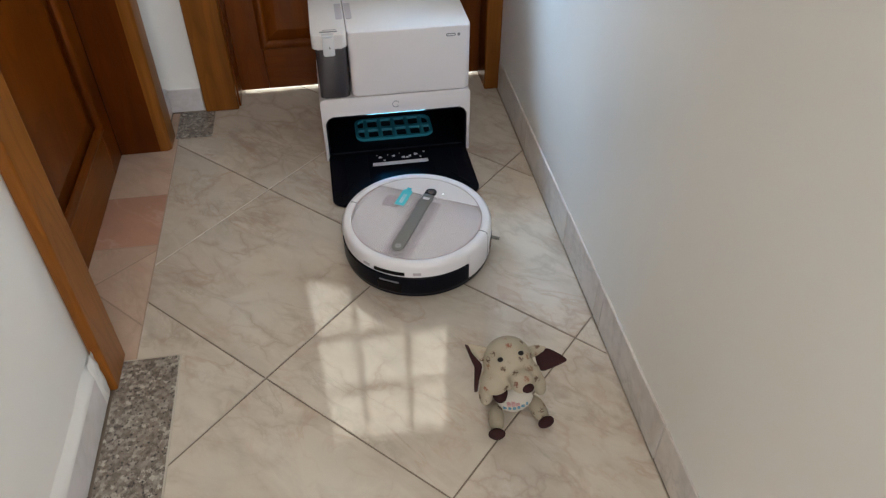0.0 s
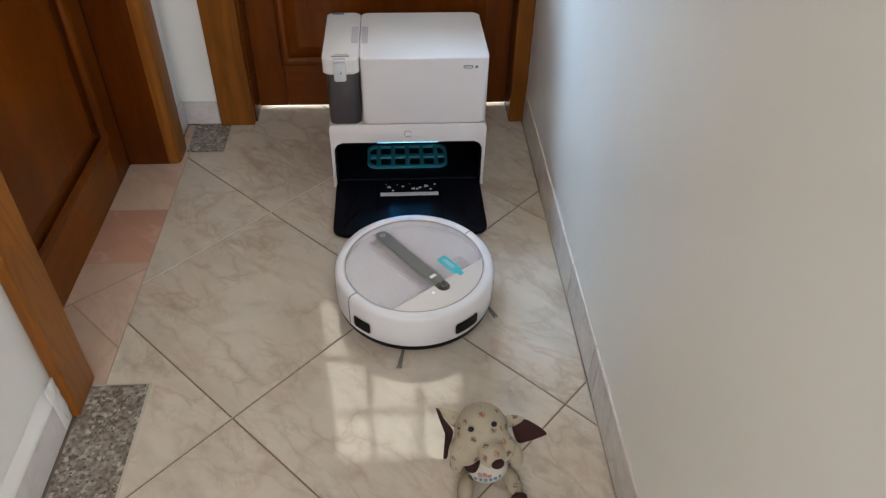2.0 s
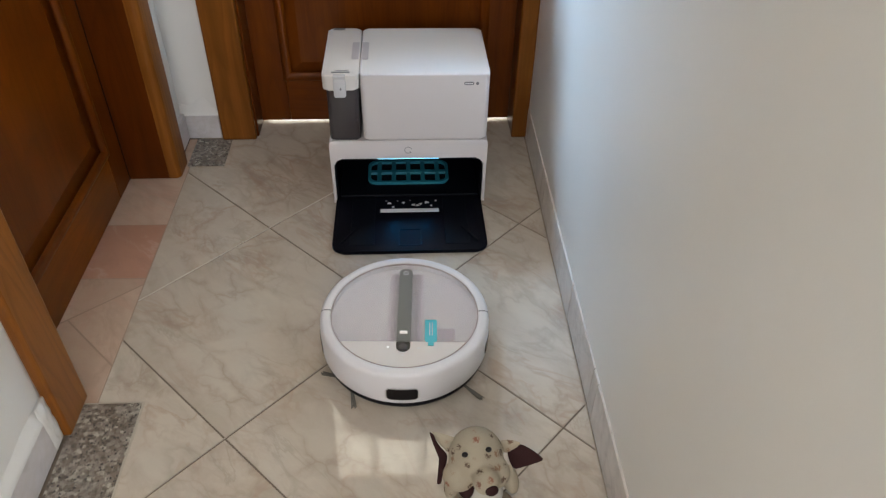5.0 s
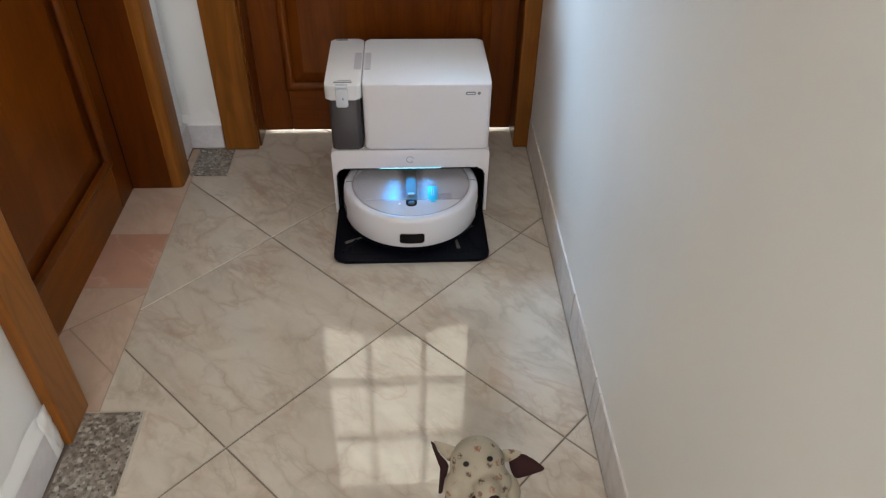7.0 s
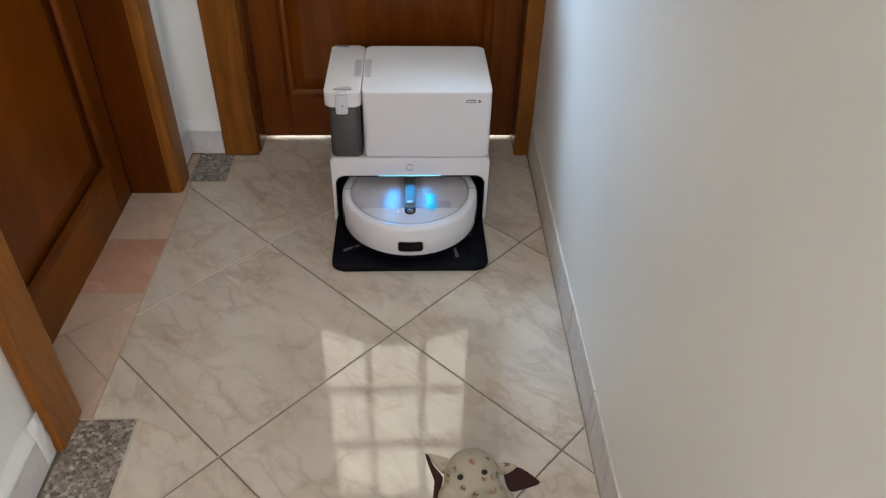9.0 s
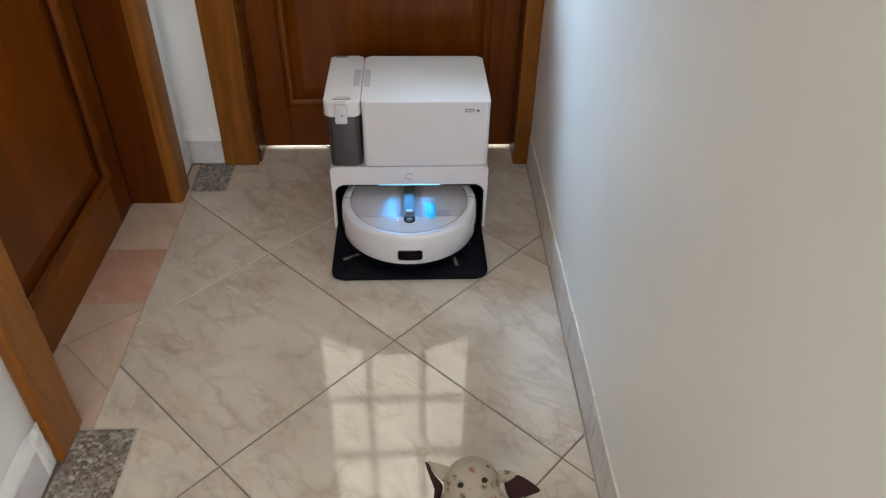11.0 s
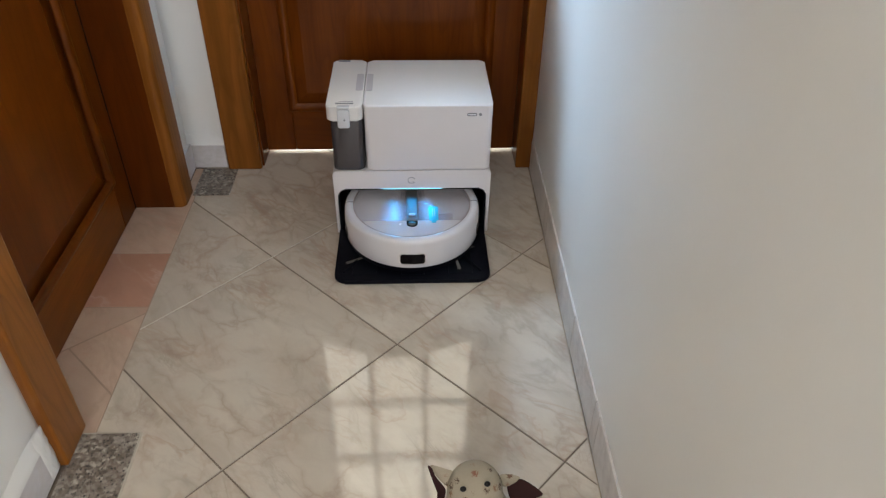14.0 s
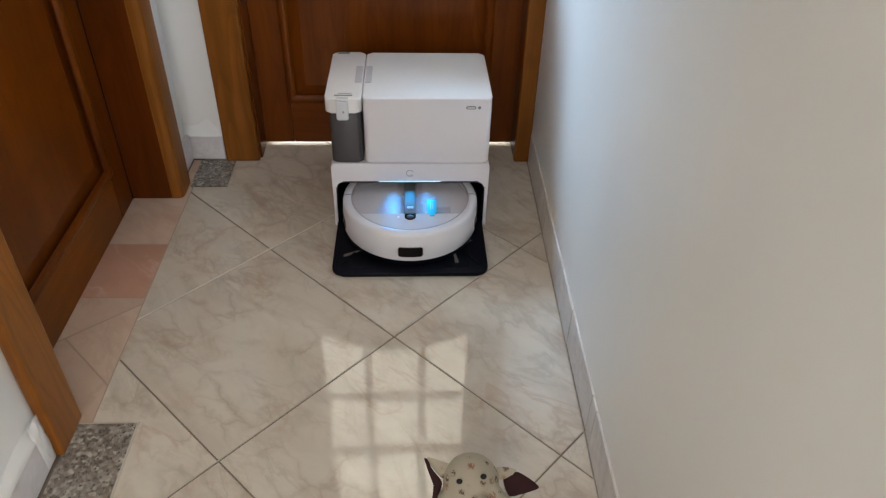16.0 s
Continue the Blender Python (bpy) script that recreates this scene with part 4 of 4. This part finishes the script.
def build_toy():
    toy = tagged(empty("plush_toy"), "small beige printed plush animal with dark brown ears sitting on tiles", "plush toy")
    body = part("body", one_blob((0.0, 0.004, 0.045), (0.042, 0.036, 0.046)), PLUSH, toy, smooth=80)
    part("belly", one_blob((0.003, -0.0285, 0.034), (0.035, 0.027, 0.0265), pose(0, 0, 0, 0, -14, 0)), PLUSH_WHITE, toy, "cream belly with worn print", smooth=80)
    part("patch", one_blob((-0.026, -0.026, 0.050), (0.015, 0.020, 0.019)), PLUSH_BROWN, toy, "dark brown patch", smooth=80)
    for u, w in ((-0.020, 0.006), (-0.012, 0.005), (-0.004, 0.006), (0.004, 0.005), (0.012, 0.006), (0.020, 0.004)):
        y = -0.0575 + 14.0 * (u - 0.003) ** 2
        part("print", boxed(u - w / 2, u + w / 2, y, y + 0.008, 0.034 + 0.22 * u, 0.0388 + 0.22 * u, 0.0008), PRINT_BLUE, body)
    for u, h in ((-0.014, 0.005), (-0.006, 0.007), (0.002, 0.005)):
        part("print", boxed(u - 0.0035, u + 0.0035, -0.0560 + 9 * u * u, -0.046, 0.0415, 0.0415 + h, 0.0008), PRINT_PINK, body)
    for sx, c, rot in ((-1, (-0.049, -0.018, 0.048), (-28, 12, 0)), (1, (0.050, -0.016, 0.052), (-24, -14, 0))):
        part("arm", one_blob(c, (0.0140, 0.0160, 0.027), pose(0, 0, 0, *rot)), PLUSH, toy, smooth=80)
    for sx, c, p, a in ((-1, (-0.038, -0.058, 0.018), (-0.045, -0.093, 0.019), 10), (1, (0.044, -0.050, 0.018), (0.050, -0.083, 0.019), -12)):
        leg = part("leg", one_blob(c, (0.0145, 0.032, 0.0150), pose(0, 0, 0, 0, 0, -a)), PLUSH, toy, smooth=80)
        part("paw", one_blob(p, (0.0155, 0.0095, 0.0165), pose(0, 0, 0, 12, 0, -a)), PLUSH_BROWN, leg, "dark brown paw", smooth=80)
    bm = bmesh.new()
    blob(bm, (-0.012, -0.013, 0.121), (0.0460, 0.046, 0.0490), 0)
    blob(bm, (-0.041, -0.039, 0.105), (0.0275, 0.027, 0.0265), 0)
    blob(bm, (0.015, -0.043, 0.116), (0.0275, 0.027, 0.026), 0)
    blob(bm, (-0.001, -0.066, 0.130), (0.0225, 0.024, 0.0205), 0)
    head = part("head", bm, PLUSH, toy)
    skin = head.modifiers.new("one_skin", "REMESH")
    skin.mode, skin.voxel_size, skin.use_smooth_shade = "VOXEL", 0.0030, True
    soft_seams = head.modifiers.new("soft_seams", "SMOOTH")
    soft_seams.factor, soft_seams.iterations = 0.7, 9
    part("nose", one_blob((0.006, -0.0870, 0.1335), (0.0108, 0.0075, 0.0085), pose(0, 0, 0, -20, 0, 14)), PLUSH_BROWN, head, "dark brown nose", smooth=80)
    for c in ((-0.0335, -0.0375, 0.1590), (0.0045, -0.0325, 0.1635)):
        part("eye", one_blob(c, (0.0052, 0.0042, 0.0050), None, 14), BEAD, head, "black bead eye", smooth=80)
    ear = part("ear", pad([(-0.086, 0.010, 0.160), (-0.064, 0.008, 0.152), (-0.042, 0.006, 0.142), (-0.044, -0.004, 0.116), (-0.058, -0.004, 0.118), (-0.074, 0.003, 0.136)], 0.004), PLUSH, toy, smooth=60)
    part("ear_lining", pad([(-0.089, 0.008, 0.161), (-0.081, 0.006, 0.156), (-0.0755, 0.0, 0.140), (-0.058, -0.009, 0.119), (-0.060, -0.014, 0.104), (-0.066, -0.022, 0.088), (-0.069, -0.031, 0.068), (-0.077, -0.031, 0.068), (-0.072, -0.020, 0.095), (-0.066, -0.008, 0.116), (-0.082, 0.002, 0.138)], 0.003), PLUSH_BROWN, ear, "dark brown ear lining", smooth=60)
    ear = part("ear", pad([(0.026, 0.002, 0.138), (0.046, 0.004, 0.137), (0.066, 0.002, 0.129), (0.052, -0.004, 0.116), (0.034, -0.006, 0.114)], 0.005), PLUSH, toy, smooth=60)
    part("ear_lining", pad([(0.040, -0.006, 0.120), (0.052, -0.003, 0.126), (0.064, 0.0, 0.130), (0.084, -0.007, 0.120), (0.101, -0.014, 0.107), (0.099, -0.016, 0.102), (0.077, -0.019, 0.095), (0.053, -0.020, 0.086), (0.045, -0.014, 0.100)], 0.004), PLUSH_BROWN, ear, "dark brown ear lining", smooth=60)
    toy.matrix_world = pose(0.146, -0.440, 0.0)
    return toy


# ---- the floor, tile by tile ----
def build_floor():
    fl = tagged(part("floor", boxed(-0.80, 0.42, SOUTH, 1.30, -0.05, -0.0022), GROUT), "cream marble tiles laid diagonally with dark joints", "floor", kind="structure")
    part("wall_joint", leaning(boxed(0.3760, 0.3796, SOUTH, 0.735, -0.006, -0.0010)), GROUT_MID, fl, "brown cement joint")
    side, ox, oy = 0.45, 0.001, 0.0015
    c = side / math.sqrt(2)
    for i in range(-9, 6):
        for j in range(-9, 6):
            mx, my = ox + (i - j) * c, oy + (i + j + 1) * c
            poly = [(mx, my - c), (mx + c, my), (mx, my + c), (mx - c, my)]
            for nx, ny, d in ((-1, 0, 0.5785), (1, -LEAN_E, 0.3790), (0, 1, 1.30), (0, -1, 3.55)):
                poly = clip(poly, nx, ny, d) if poly else poly
            if len(poly) < 3:
                continue
            bm = tile_mesh(poly)
            if bm is not None and len(bm.faces):
                part("tile", bm, TILE, fl)
    # tile-edge highlight drawn as pale strips on east-rising joints beside the side door
    for k, (a, b) in ((0, (-0.576, -0.06)), (-1, (-0.486, -0.10))):
        line, low = oy - ox + 2 * c * (k + 1), (0.0004 if k == 0 else 0.0020)
        bm = prism(bmesh.new(), [(a, a + line + low), (b, b + line + low), (b, b + line + 0.0040), (a, a + line + 0.0040)], -0.004, -0.0001)
        part("joint_or_glint", bm, EDGE_GLINT if k == 0 else GROUT_AND_GLINT, fl, "pale strip for the highlight on the tile edge")
    sill = tagged(empty("door_sill"), "rose and blush marble tiles across the side doorway", "threshold", kind="structure")
    w, e = -0.80, -0.5778
    for poly, m in (([(w, 0.344), (e, 0.341), (e, 0.62), (w, 0.62)], BLUSH), ([(w, 0.141), (e, 0.138), (e, 0.3405), (w, 0.3435)], PINK),
                    ([(-0.713, 0.008), (e, 0.118), (e, 0.1375), (w, 0.1405), (w, -0.06)], BLUSH), ([(-0.711, 0.006), (e, -0.128), (e, 0.1165)], BLUSH),
                    ([(w, -0.225), (e, -0.225), (e, -0.130), (-0.7125, 0.0055), (w, -0.066)], BLUSH)):
        bm = tile_mesh(poly, 0.0, 0.0008)
        if bm is not None:
            part("tile", bm, m, sill)
    part("joint_or_glint", boxed(-0.7995, -0.5752, -0.2275, 0.606, -0.006, -0.0007), GROUT_ROSE, sill, "rosy brown cement joint")
    stone = tagged(empty("granite_border"), "speckled grey granite strip set into the floor", "stone strip", kind="structure")
    for y0, y1 in ((-1.10, -0.2285), (-1.98, -1.102), (-2.9, -1.982)):
        part("slab", boxed(-0.6085, -0.4905, y0, y1, -0.012, 0.0032, 0.0012), GRANITE, stone)
    part("joint_or_glint", boxed(-0.60, -0.4865, -2.9, -0.2245, -0.012, 0.0016, 0.0008), GROUT_AND_GLINT, stone, "pale cement joint")
    part("tile", boxed(-0.6065, -0.5850, 0.6215, 0.7505, -0.012, 0.002, 0.0008), BLUSH, sill)
    part("slab", boxed(-0.5840, -0.482, 0.607, 0.7505, -0.012, 0.0032, 0.0012), GRANITE, stone)


build_shell()
build_end_door()
build_side_door()
build_baseboards()
station = build_station()
robot, brushes = build_robot()
toy = build_toy()
build_floor()


def motions():
    heading = [
        (0.0, 0.034, 0.016, 0.0, 60.9), (0.5, 0.040, 0.007, 0.0, 31.0), (1.0, 0.041, 0.005, 0.0, 4.2), (1.5, 0.039, -0.002, 0.0, -23.8),
        (2.0, 0.038, -0.004, 0.0, -53.0), (2.5, 0.033, -0.006, 0.0, -81.6), (2.75, 0.030, -0.005, 0.0, -91.5), (3.0, 0.028, -0.002, 0.0, -95.4), (3.5, 0.024, -0.063, 0.0, -95.2),
        (3.8, 0.018, -0.126, 0.0, -95.2), (4.0, 0.016, -0.161, 0.0, -95.1), (4.2, 0.016, -0.203, 0.0, -94.7), (4.4, 0.014, -0.214, 0.0, -94.5),
        (4.65, 0.016, -0.188, 0.0, -94.0), (5.0, 0.021, -0.095, 0.0, -92.5), (5.4, 0.029, 0.025, 0.0, -90.5), (5.8, 0.038, 0.150, 0.0, -87.5), (6.1, 0.043, 0.243, 0.002, -85.8), (6.3, 0.046, 0.297, 0.003, -84.9), (6.5, 0.045, 0.326, 0.005, -91.0),
        (6.7, 0.044, 0.354, 0.007, -86.6), (7.0, 0.038, 0.400, 0.008, -90.0), (7.3, 0.037, 0.400, 0.008, -89.8), (8.0, 0.037, 0.400, 0.008, -89.8), (16.0, 0.037, 0.400, 0.008, -89.8)]
    walk(robot, [(t, pose(x, y, z, 0, 0, a - 90)) for t, x, y, z, a in heading])
    for hub, sx in brushes:
        rows = []
        for k in range(161):
            t = k / 10
            turn = 62 * min(k, 70) * sx
            rows.append((t, pose(sx * 0.106, 0.100, 0, 0, 0, turn)))
        walk(hub, rows)


motions()
